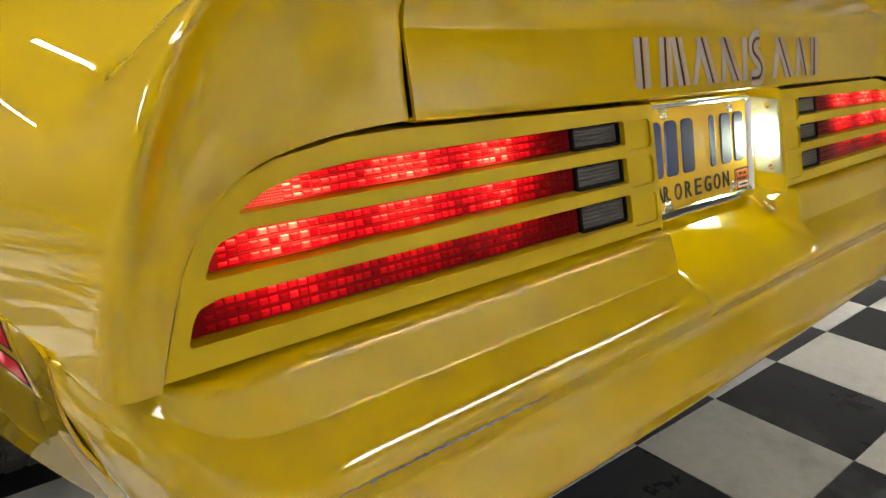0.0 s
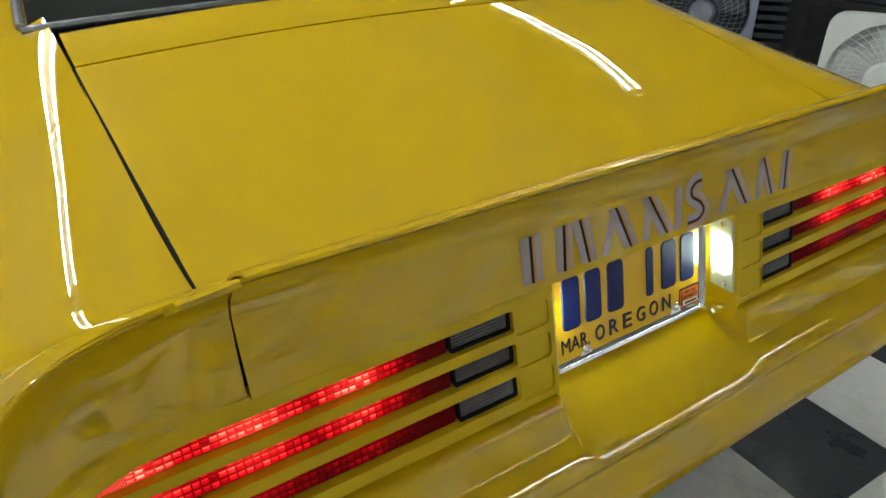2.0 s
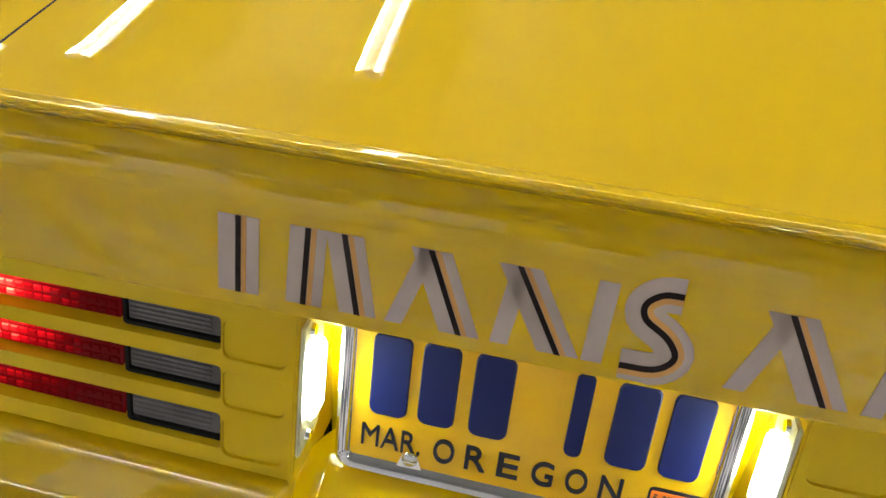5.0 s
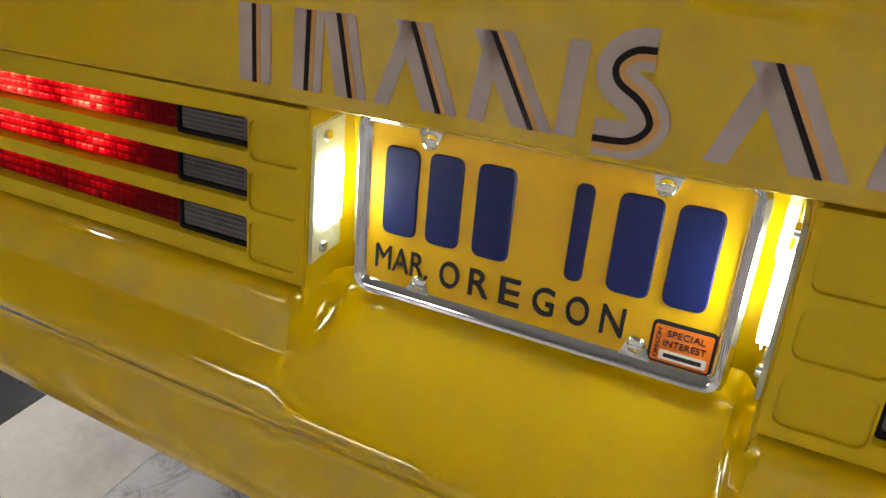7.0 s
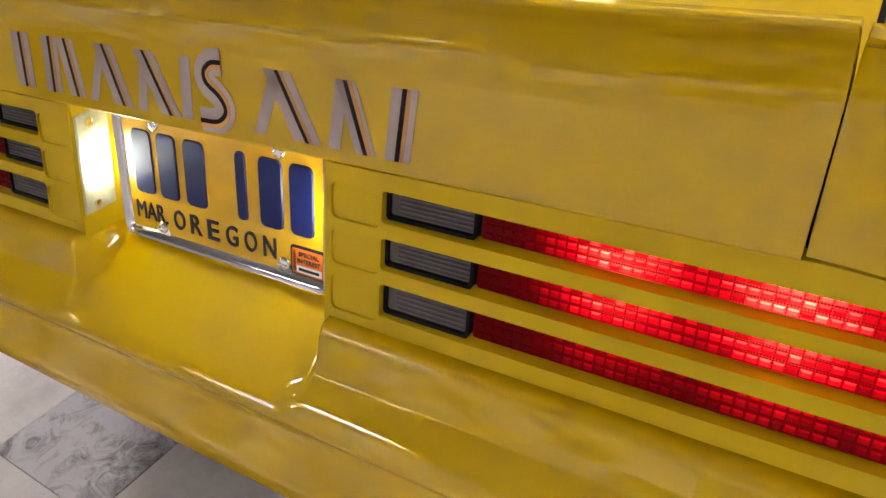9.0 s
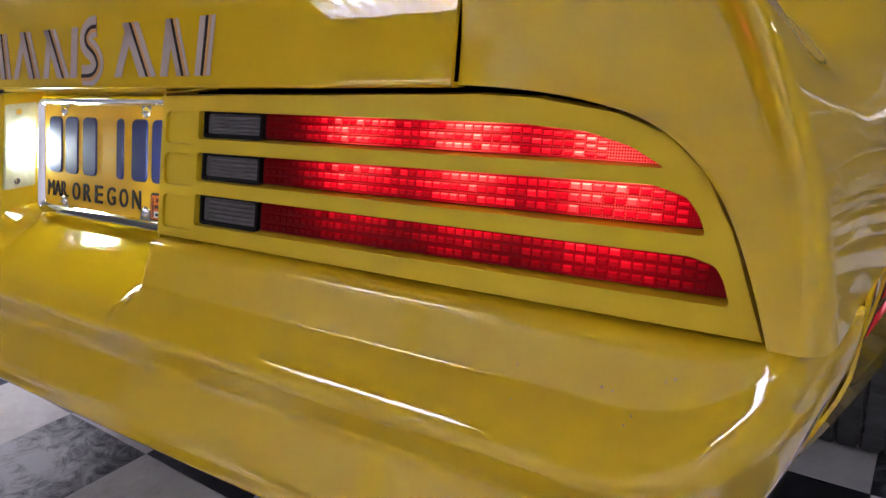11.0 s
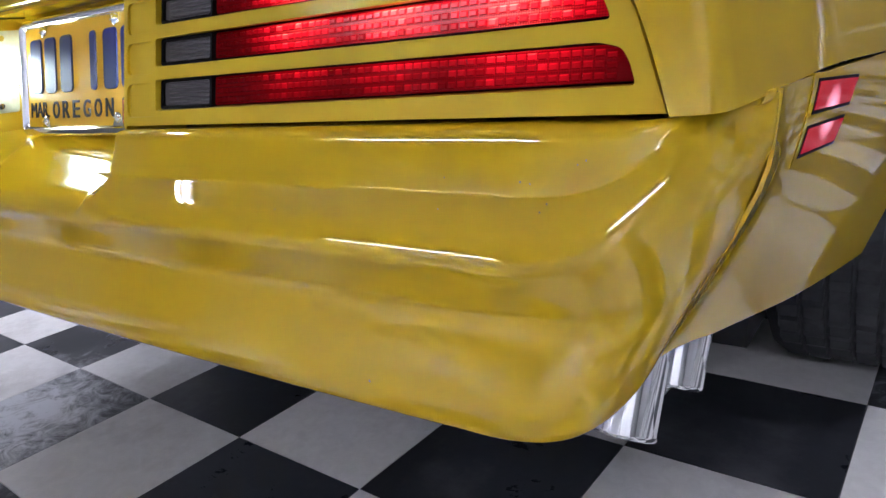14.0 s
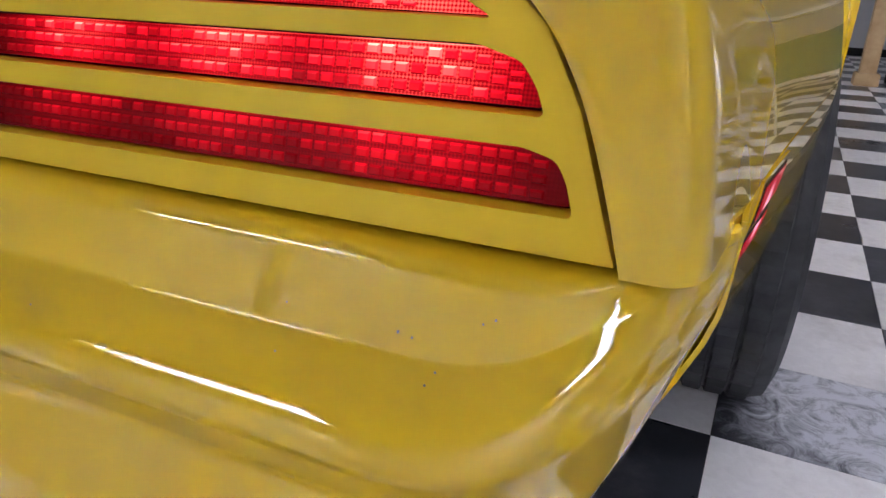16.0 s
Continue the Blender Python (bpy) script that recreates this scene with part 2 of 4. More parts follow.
def lens_material(name, color, peak, floor_level, woven):
    """Lit moulded lens: three bulbs behind it give it its bright places, a net of small diamonds lies between its squares."""
    m = material(name, (0.07, 0.0015, 0.002), 0.12, 0.0, 0.0, 0.10)
    geo = node(m, "ShaderNodeNewGeometry")
    split = node(m, "ShaderNodeSeparateXYZ")
    wire(m, geo, "Position", split, "Vector")
    side = node(m, "ShaderNodeMath")
    side.operation = "ABSOLUTE"
    wire(m, split, "X", side, 0)
    total = None
    for bx, bz, sx, sz, gain in ((0.440, 0.704, 0.040, 0.050, 0.85), (0.550, 0.704, 0.044, 0.052, 0.90), (0.668, 0.696, 0.048, 0.054, 1.05)):
        terms = []
        for source, out, mid, width in ((side, 0, bx, sx), (split, "Z", bz, sz)):
            d = node(m, "ShaderNodeMath")
            d.operation = "SUBTRACT"
            d.inputs[1].default_value = mid
            wire(m, source, out, d, 0)
            q = node(m, "ShaderNodeMath")
            q.operation = "DIVIDE"
            q.inputs[1].default_value = width
            wire(m, d, 0, q, 0)
            p = node(m, "ShaderNodeMath")
            p.operation = "POWER"
            p.inputs[1].default_value = 2.0
            wire(m, q, 0, p, 0)
            terms.append(p)
        s = node(m, "ShaderNodeMath")
        s.operation = "ADD"
        wire(m, terms[0], 0, s, 0)
        wire(m, terms[1], 0, s, 1)
        n = node(m, "ShaderNodeMath")
        n.operation = "MULTIPLY"
        n.inputs[1].default_value = -1.0
        wire(m, s, 0, n, 0)
        e = node(m, "ShaderNodeMath")
        e.operation = "EXPONENT"
        wire(m, n, 0, e, 0)
        g = node(m, "ShaderNodeMath")
        g.operation = "MULTIPLY"
        g.inputs[1].default_value = gain
        wire(m, e, 0, g, 0)
        if total is None:
            total = g
        else:
            t = node(m, "ShaderNodeMath")
            t.operation = "ADD"
            wire(m, total, 0, t, 0)
            wire(m, g, 0, t, 1)
            total = t
    island = node(m, "ShaderNodeMapRange")
    island.inputs["To Min"].default_value, island.inputs["To Max"].default_value = (1.0, 1.0) if woven else (0.35, 1.55)
    wire(m, geo, "Random Per Island", island, "Value")
    weave = node(m, "ShaderNodeTexChecker", Scale=700.0, Color1=(0.55, 0.55, 0.55, 1) if woven else (1, 1, 1, 1), Color2=(1.5, 1.5, 1.5, 1) if woven else (1, 1, 1, 1))
    flat_on = node(m, "ShaderNodeMapping")
    flat_on.inputs["Rotation"].default_value = (0, radians(45), 0)
    flat_on.inputs["Scale"].default_value = (1.0, 0.0, 1.0)
    wire(m, geo, "Position", flat_on, "Vector")
    wire(m, flat_on, "Vector", weave, "Vector")
    a = node(m, "ShaderNodeMath")
    a.operation = "MULTIPLY"
    wire(m, total, 0, a, 0)
    wire(m, island, "Result", a, 1)
    b = node(m, "ShaderNodeMath")
    b.operation = "MULTIPLY"
    wire(m, a, 0, b, 0)
    wire(m, weave, "Color", b, 1)
    # light and shade put into the glow: facets looking up brighter, looking down dimmer
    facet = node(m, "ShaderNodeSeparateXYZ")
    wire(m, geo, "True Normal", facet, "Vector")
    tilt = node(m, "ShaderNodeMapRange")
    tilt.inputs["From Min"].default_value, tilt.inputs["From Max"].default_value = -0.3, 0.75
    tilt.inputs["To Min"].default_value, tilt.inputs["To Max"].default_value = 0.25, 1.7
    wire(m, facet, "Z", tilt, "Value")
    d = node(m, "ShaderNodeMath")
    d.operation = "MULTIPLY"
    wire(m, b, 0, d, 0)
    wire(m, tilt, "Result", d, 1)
    c = node(m, "ShaderNodeMath")
    c.operation = "MULTIPLY_ADD"
    c.inputs[1].default_value, c.inputs[2].default_value = peak, floor_level
    wire(m, d, 0, c, 0)
    hue = node(m, "ShaderNodeValToRGB")
    hue.color_ramp.elements[0].position, hue.color_ramp.elements[0].color = 0.25, (*color, 1)
    hue.color_ramp.elements[1].position, hue.color_ramp.elements[1].color = 1.0, (1.0, 0.16, 0.10, 1)
    half_up = node(m, "ShaderNodeMath")
    half_up.operation = "MULTIPLY"
    half_up.inputs[1].default_value = 0.5
    wire(m, d, 0, half_up, 0)
    wire(m, half_up, 0, hue, "Fac")
    wire(m, hue, "Color", bsdf(m), "Emission Color")
    wire(m, c, 0, bsdf(m), "Emission Strength")
    return m


RED = lens_material("red_lens", (1.0, 0.006, 0.014), 2.3, 0.022, False)
RED_FLAT = lens_material("red_lens_flat", (1.0, 0.004, 0.012), 0.80, 0.022, True)
CLEAR = mottled(material("grey_lens", (0.09, 0.085, 0.088), 0.30, 0.0, 0.0, 0.45), (0.075, 0.070, 0.073), (0.110, 0.102, 0.106), 40)
PLATE = mottled(material("plate_yellow", (0.72, 0.40, 0.003), 0.35, 0.0, 0.5), (0.66, 0.36, 0.002), (0.76, 0.44, 0.004), 9)
NAVY = material("plate_navy", (0.005, 0.011, 0.090), 0.45, 0.0, 0.08, 0.3)
INK = material("plate_ink", (0.008, 0.010, 0.025), 0.4)
DECAL_GREY = mottled(material("decal_grey", (0.48, 0.39, 0.34), 0.45, 0.0, 0.15), (0.44, 0.355, 0.31), (0.51, 0.42, 0.37), 30)
DECAL_DARK = material("decal_dark", (0.014, 0.007, 0.007), 0.55, 0.0, 0.0, 0.2)
DECAL_GOLD = material("decal_gold", (0.62, 0.31, 0.08), 0.45, 0.0, 0.15)
ORANGE = material("sticker_orange", (0.80, 0.18, 0.015), 0.45)
PAPER = material("sticker_white", (0.75, 0.78, 0.80), 0.5)
LIT = emitter("plate_lamp_glow", (0.84, 1.0, 0.88), 13.0)
spot = node(LIT, "ShaderNodeNewGeometry")
tall = node(LIT, "ShaderNodeSeparateXYZ")
wire(LIT, spot, "Position", tall, "Vector")
bulb = node(LIT, "ShaderNodeMapRange")
bulb.interpolation_type = "SMOOTHERSTEP"
off = node(LIT, "ShaderNodeMath")
off.operation = "SUBTRACT"
off.inputs[1].default_value = 0.671
wire(LIT, tall, "Z", off, 0)
away_up = node(LIT, "ShaderNodeMath")
away_up.operation = "ABSOLUTE"
wire(LIT, off, 0, away_up, 0)
bulb.inputs["From Min"].default_value, bulb.inputs["From Max"].default_value = 0.034, 0.006
bulb.inputs["To Min"].default_value, bulb.inputs["To Max"].default_value = 1.5, 46.0
wire(LIT, away_up, 0, bulb, "Value")
wire(LIT, bulb, "Result", bsdf(LIT), "Emission Strength")
LAMP_BASE = mottled(material("lamp_base", (0.62, 0.62, 0.52), 0.25, 0.0, 0.6), (0.55, 0.55, 0.45), (0.70, 0.70, 0.60), 60)
MARKER = emitter("marker_glow", (1.0, 0.02, 0.03), 0.55)
bsdf(MARKER).inputs["Base Color"].default_value = (0.10, 0.0015, 0.003, 1)
bsdf(MARKER).inputs["Roughness"].default_value, bsdf(MARKER).inputs["Specular IOR Level"].default_value = 0.12, 0.08
place = node(MARKER, "ShaderNodeNewGeometry")
flatten = node(MARKER, "ShaderNodeVectorMath")
flatten.operation = "MULTIPLY"
flatten.inputs[1].default_value = (0.0, 1.0, 1.0)
wire(MARKER, place, "Position", flatten, 0)
gap = node(MARKER, "ShaderNodeVectorMath")
gap.operation = "DISTANCE"
gap.inputs[1].default_value = (0.0, 0.165, 0.569)
wire(MARKER, flatten, "Vector", gap, 0)
heat = node(MARKER, "ShaderNodeValToRGB")
heat.color_ramp.elements[0].position, heat.color_ramp.elements[0].color = 0.006, (2.4, 0.75, 0.95, 1)
heat.color_ramp.elements[1].position, heat.color_ramp.elements[1].color = 0.024, (0.38, 0.003, 0.012, 1)
wire(MARKER, gap, "Value", heat, "Fac")
wire(MARKER, heat, "Color", bsdf(MARKER), "Emission Color")
SCUFF = mottled(material("scuffed_primer", (0.20, 0.22, 0.27), 0.7), (0.12, 0.13, 0.17), (0.32, 0.34, 0.38), 90)
STEEL = mottled(material("painted_steel", (0.45, 0.46, 0.48), 0.4, 0.3), (0.4, 0.41, 0.43), (0.5, 0.51, 0.53), 5)
TRIM = mottled(material("window_trim", (0.35, 0.36, 0.38), 0.32, 0.9), (0.30, 0.31, 0.33), (0.40, 0.41, 0.43), 30)
WHITE_PLASTIC = material("white_plastic", (0.78, 0.79, 0.80), 0.35)
GREY_PLASTIC = mottled(material("grey_plastic", (0.21, 0.23, 0.30), 0.4), (0.19, 0.21, 0.28), (0.24, 0.26, 0.33), 12)
DARK_PLASTIC = mottled(material("dark_plastic", (0.018, 0.022, 0.032), 0.45), (0.014, 0.017, 0.026), (0.028, 0.033, 0.045), 7)
CLOTH = mottled(material("black_cloth", (0.008, 0.008, 0.009), 0.95), (0.005, 0.005, 0.006), (0.014, 0.014, 0.015), 14, bump=0.4)
FOIL = mottled(material("crumpled_foil", (0.75, 0.76, 0.78), 0.25, 1.0), (0.65, 0.66, 0.68), (0.82, 0.83, 0.85), 20, bump=1.0, bump_scale=35)
WOOD = mottled(material("pale_wood", (0.45, 0.30, 0.14), 0.6), (0.38, 0.24, 0.10), (0.52, 0.36, 0.18), 8)
ALU = mottled(material("aluminium", (0.7, 0.7, 0.68), 0.35, 0.6), (0.62, 0.62, 0.60), (0.76, 0.76, 0.74), 9)
GREEN = material("green_paint", (0.02, 0.09, 0.06), 0.5)

# ---------------------------------------------------------------- setting
TILE, LATTICE, TURN = 0.305, (-0.080, 0.175), radians(-2.185)
ROOM = (-8.0, 8.0, -4.7, 9.4, 3.3)
x0, x1, y0, y1, h = ROOM


def lattice(i, j):
    c, s = math.cos(TURN), math.sin(TURN)
    return LATTICE[0] + TILE * (i * c - j * s), LATTICE[1] + TILE * (i * s + j * c)


floor = tagged(part("floor", box(x0 - 0.2, x1 + 0.2, y0 - 0.2, y1 + 0.2, -0.15, -0.0035), SLAB), "black and white checkered vinyl tile floor, scuffed", "floor", kind="structure")
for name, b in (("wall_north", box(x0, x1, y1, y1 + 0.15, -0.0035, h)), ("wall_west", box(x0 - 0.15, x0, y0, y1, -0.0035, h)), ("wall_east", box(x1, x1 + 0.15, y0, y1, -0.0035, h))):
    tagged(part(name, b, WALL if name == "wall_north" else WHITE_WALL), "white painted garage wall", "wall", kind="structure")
tagged(part("wall_south", box(x0, x1, y0 - 0.15, y0, -0.0035, h), WALL), "grey painted garage wall behind the car", "wall", kind="structure")
# white sectional doors in the wall behind the car
for number, cx in enumerate((-4.40, -0.80, 2.80), 1):
    door = tagged(empty("garage_door_%d" % number), "closed white sectional garage door", "garage door", kind="structure")
    for k in range(4):
        part("door_panel", box(cx - 1.70, cx + 1.70, y0 + 0.003, y0 + 0.045, 0.005 + 0.60 * k, 0.597 + 0.60 * k, 0.008), WHITE_WALL, door)
    for e in (-1.75, 1.75):
        part("door_track", box(cx + e - 0.025, cx + e + 0.025, y0 + 0.003, y0 + 0.06, 0.0, 2.50, 0.004), STEEL, door, "grey steel track")
tagged(part("ceiling", box(x0, x1, y0, y1, h, h + 0.15), CEIL), "pale garage ceiling", "ceiling", kind="structure")
tagged(part("baseboard", box(x0 + 0.01, x1 - 0.01, y1 - 0.012, y1, 0.0, 0.09, 0.003), BLACK), "black rubber baseboard", "baseboard", kind="structure")

# strip lamps: a shallow white tray with two glowing tubes, hung under the ceiling
HANG = 2.86


LAMP_TRAY = mottled(material("lamp_tray", (0.2, 0.2, 0.2), 0.5), (0.16, 0.16, 0.16), (0.24, 0.24, 0.24), 8)


def strip_lamp(cx, cy, turn, glow, length=2.44):
    lamp = tagged(empty("ceiling_lamp"), "white fluorescent strip lamp with two lit tubes", "ceiling lamp", "strip lamps")
    part("tray", box(-length / 2 - 0.03, length / 2 + 0.03, -0.07, 0.07, -0.055, 0.0, 0.006), LAMP_TRAY, lamp)
    for o in (-0.045, 0.045):
        part("lamp_tube", tube([(-length / 2, o, -0.085), (length / 2, o, -0.085)], 0.0105, 10), glow, lamp, "lit tube", True)
    for e in (-1, 0, 1):
        part("end_cap", box(e * (length / 2 + 0.012) - 0.016, e * (length / 2 + 0.012) + 0.016, -0.068, 0.068, -0.103, -0.05, 0.003), WHITE_PLASTIC, lamp)
    for e in (-0.8, 0.8):
        part("hanger", box(e - 0.006, e + 0.006, -0.006, 0.006, 0.0, h - HANG), STEEL, lamp)
    lamp.matrix_basis = pose(cx, cy, HANG, 0, 0, turn)
    return lamp


for places, glow in ((LAMPS, TUBE), (DIM_LAMPS, WEAK_TUBE)):
    first = strip_lamp(*places[0], glow)
    for cx, cy, turn in places[1:]:
        copy_thing(first, pose(cx, cy, HANG, 0, 0, turn))


def wide_lamp(cx, cy, length=1.9):
    """A broad tray with four tubes and a louvre of cross slats."""
    lamp = tagged(empty("louvred_lamp"), "wide white ceiling lamp with four lit tubes behind slats", "ceiling lamp", "louvred lamps")
    part("tray", box(-length / 2, length / 2, -0.36, 0.36, -0.03, 0.0, 0.005), WHITE_PLASTIC, lamp)
    for o in (-0.27, -0.09, 0.09, 0.27):
        part("lamp_tube", tube([(-length / 2 + 0.02, o, -0.055), (length / 2 - 0.02, o, -0.055)], 0.0125, 10), LOUVRE_TUBE, lamp, "lit tube", True)
    for o in (-0.355, 0.355):
        part("side_rail", box(-length / 2, length / 2, o - 0.008, o + 0.008, -0.12, -0.03), WHITE_PLASTIC, lamp)
    for k in range(13):
        u = -length / 2 + length * k / 12
        part("slat", box(u - 0.008, u + 0.008, -0.345, 0.345, -0.12, -0.075), WHITE_PLASTIC, lamp)
    for e in (-0.7, 0.7):
        part("hanger", box(e - 0.006, e + 0.006, -0.006, 0.006, 0.0, h - HANG), STEEL, lamp)
    lamp.matrix_basis = pose(cx, cy, HANG, 0, 0, 0)
    return lamp


wide = wide_lamp(*WIDE_LAMPS[0])
for cx, cy in WIDE_LAMPS[1:]:
    copy_thing(wide, pose(cx, cy, HANG, 0, 0, 0))

# ---------------------------------------------------------------- car
car = tagged(empty("car"), "glossy yellow two-door sports coupe with lit tail lamps", "car")


def panel_y(z):
    return -0.0565 + 0.244 * (z - 0.61)


def interp(x, xs, ys):
    return float(np.interp(x, xs, ys))


# bumper cover: edges of its section as (y, z, rounding, straight until x, corner x, corner z, place past the corner, height at the side seam, set back and down in the plate scoop, scoop half width)
BUMPER = [
    (-0.0300, 0.5955, 0.000, 0.770, 0.796, 0.5960, None, 0.6015, 0.052, 0.016, 0.177),
    (-0.0735, 0.5952, 0.014, 0.752, 0.786, 0.5975, (0.790, -0.046, 0.5990), 0.6005, 0.0665, 0.018, 0.177),
    (-0.0805, 0.5735, 0.016, 0.730, 0.775, 0.5790, (0.7895, -0.056, 0.5935), 0.5970, 0.0475, 0.0110, 0.176),
    (-0.0885, 0.5490, 0.0025, 0.706, 0.760, 0.5570, (0.7905, -0.0615, 0.5855), 0.5920, 0.026, 0.0030, 0.174),
    (-0.1150, 0.5270, 0.014, 0.694, 0.762, 0.5320, (0.7930, -0.067, 0.5670), 0.5850, 0.006, 0.002, 0.160),
    (-0.1262, 0.5085, 0.010, 0.688, 0.766, 0.5120, (0.7940, -0.064, 0.5420), 0.5680, 0.0, 0.0, 0.150),
    (-0.0950, 0.4600, 0.012, 0.680, 0.748, 0.4570, (0.7760, -0.058, 0.4760), 0.4980, 0.0, 0.0, 0.150),
    (-0.1225, 0.4060, 0.014, 0.676, 0.750, 0.4080, (0.7600, -0.054, 0.4220), 0.4400, 0.0, 0.0, 0.150),
    (-0.1180, 0.3720, 0.014, 0.668, 0.742, 0.3750, (0.7490, -0.052, 0.3920), 0.4080, 0.0, 0.0, 0.150),
    (-0.0850, 0.3570, 0.010, 0.650, 0.704, 0.3610, None, 0.3970, 0.0, 0.0, 0.150),
    (0.0500, 0.3450, 0.000, 0.580, 0.620, 0.3480, None, 0.3900, 0.0, 0.0, 0.150),
]
SEAM_Z = [0.390, 0.3960, 0.4040, 0.4137, 0.4352, 0.4575, 0.4759, 0.4952, 0.5079, 0.5217, 0.5367, 0.5559, 0.5803, 0.6028]
SEAM_X = [0.680, 0.7250, 0.7460, 0.7518, 0.7647, 0.7773, 0.7877, 0.7983, 0.8048, 0.8112, 0.8170, 0.8224, 0.8243, 0.8250]
SEAM_Y = [0.080, 0.0000, -0.0050, -0.0050, -0.0029, 0.0000, 0.0026, 0.0054, 0.0073, 0.0092, 0.0113, 0.0139, 0.0171, 0.0200]
STRAIGHT = (0, 0.05, 0.10, 0.13, 0.142, 0.148, 0.153, 0.157, 0.162, 0.166, 0.170, 0.174, 0.178, 0.182, 0.19, 0.20, 0.22, 0.26, 0.32, 0.38, 0.44, 0.50, 0.55, 0.60)


def edge_path(k):
    """One edge of the bumper from the middle of the car round the corner to the seam."""
    y, z, _, xa, xc, zc, past, seam, set_in, drop, reach = BUMPER[k]
    sag = 0.008 if k >= 7 else 0.0
    out = []
    for x in STRAIGHT:
        w = 1 - smoothstep(reach - 0.014, reach + 0.004, x)
        out.append(Vector((x, y + set_in * w, z - drop * w - sag * (1 - (x / 0.6) ** 2))))
    end = Vector((interp(seam, SEAM_Z, SEAM_X), interp(seam, SEAM_Z, SEAM_Y), seam))
    a, b = Vector((xa, y, z + sag * 0.3)), Vector((xc, y * 0.97, zc))
    m = Vector(past) if past else b.lerp(end, 0.42)
    out.append(out[-1].lerp(a, 0.55))
    turn = flow([out[-1], a, a.lerp(b, 0.5).lerp(b.lerp(m, 0.5), 0.5), m, m.lerp(end, 0.55) + Vector((0.003, 0, 0)), end], 41)
    return out + [Vector(p) for p in turn[1:]] + [end + Vector((-0.005, 0.016, 0))]


def section(points):
    """Rounds the edges of one section and fills the flats between them."""
    out = [points[0]]
    for i in range(1, len(points) - 1):
        a, b, c = points[i - 1], points[i], points[i + 1]
        r = min(BUMPER[i][2], (a - b).length * 0.46, (c - b).length * 0.46)
        p, q = b + (a - b).normalized() * r, b + (c - b).normalized() * r
        start = out[-1]
        out += [start.lerp(p, t / 4) for t in range(1, 4)]
        out += [(1 - t) ** 2 * p + 2 * t * (1 - t) * b + t * t * q for t in [j / 8 for j in range(9)]]
    start = out[-1]
    return out + [start.lerp(points[-1], t / 4) for t in range(1, 5)]


edges = [edge_path(k) for k in range(len(BUMPER))]
rows = [section([e[i] for e in edges]) for i in range(len(edges[0]))]
full = [[(-p[0], p[1], p[2]) for p in r] for r in rows[:0:-1]] + [[tuple(p) for p in r] for r in rows]
part("bumper_cover", grid_mesh(full, 0.004), PAINT, car, "smooth yellow moulded bumper with a scuffed nose", True)
COVER = [np.array([tuple(p) for p in r])[::-1] for r in rows]


def cover_y(x, z):
    """Where the outside of the bumper lies at x and z."""
    near = min(COVER, key=lambda r: abs(interp(z, r[:, 2], r[:, 0]) - abs(x)))
    return interp(z, near[:, 2], near[:, 1])


# scuffs on the nose of the bumper
for xa, xb, za, zb, w, seed in ((-0.685, -0.452, 0.506, 0.497, 0.0022, 1),):
    rng = random.Random(seed)
    cut = []
    for i in range(60):
        s = i / 59
        x, z = xa + (xb - xa) * s, za + (zb - za) * s + rng.uniform(-1, 1) * 0.0012
        y = cover_y(x, z) - 0.0007
        d = w * rng.uniform(0.1, 1.0) * min(1, 6 * s, 6 * (1 - s))
        cut.append([(x, y, z - d), (x, y - 0.0004, z), (x, y, z + d)])
    part("scuff", grid_mesh(cut, 0.0006, True), SCUFF, car, "grey scuff where the paint is scraped off")

# small chips and specks in the paint of the bumper
for x, z, r in ((0.6860, 0.5590, 0.0008), (0.6935, 0.5580, 0.0006), (0.7082, 0.5465, 0.0007), (0.7055, 0.5420, 0.0007), (0.6233, 0.5600, 0.0005),
                   (0.7318, 0.5735, 0.0006), (0.7263, 0.5707, 0.0005), (0.6255, 0.5400, 0.0006), (0.4626, 0.5322, 0.0006), (0.5567, 0.3989, 0.0009)):
    bm = bmesh.new()
    bmesh.ops.create_icosphere(bm, subdivisions=1, radius=r, matrix=Matrix.Translation((x, cover_y(x, z), z)) @ Matrix.Diagonal((1.0, 0.6, 1.5, 1)))
    part("paint_chip", bm, SCUFF, car)

# boot lid with its ducktail
DECK = [(-0.020, 0.748), (-0.037, 0.749), (-0.036, 0.760), (-0.0245, 0.813), (-0.0222, 0.826), (-0.0230, 0.838), (-0.0285, 0.854), (-0.046, 0.876), (-0.066, 0.890), (-0.0735, 0.8955), (-0.0725, 0.8984),
        (-0.0695, 0.8993), (-0.0620, 0.8985), (-0.045, 0.8895), (-0.020, 0.868), (0.010, 0.839), (0.040, 0.8175), (0.070, 0.8115), (0.10, 0.8165), (0.15, 0.8295), (0.20, 0.8415), (0.30, 0.864), (0.40, 0.8855), (0.50, 0.905), (0.580, 0.920)]
LID_Y, LID_X = [-0.07, 0.0, 0.10, 0.30, 0.50, 0.58], [0.5442, 0.549, 0.5545, 0.5605, 0.5645, 0.565]


def crown(x, y):
    return 0.022 * (1 - (x / 0.57) ** 2) * smoothstep(0.08, 0.62, y)


def lid_x(y):
    return interp(y, LID_Y, LID_X)


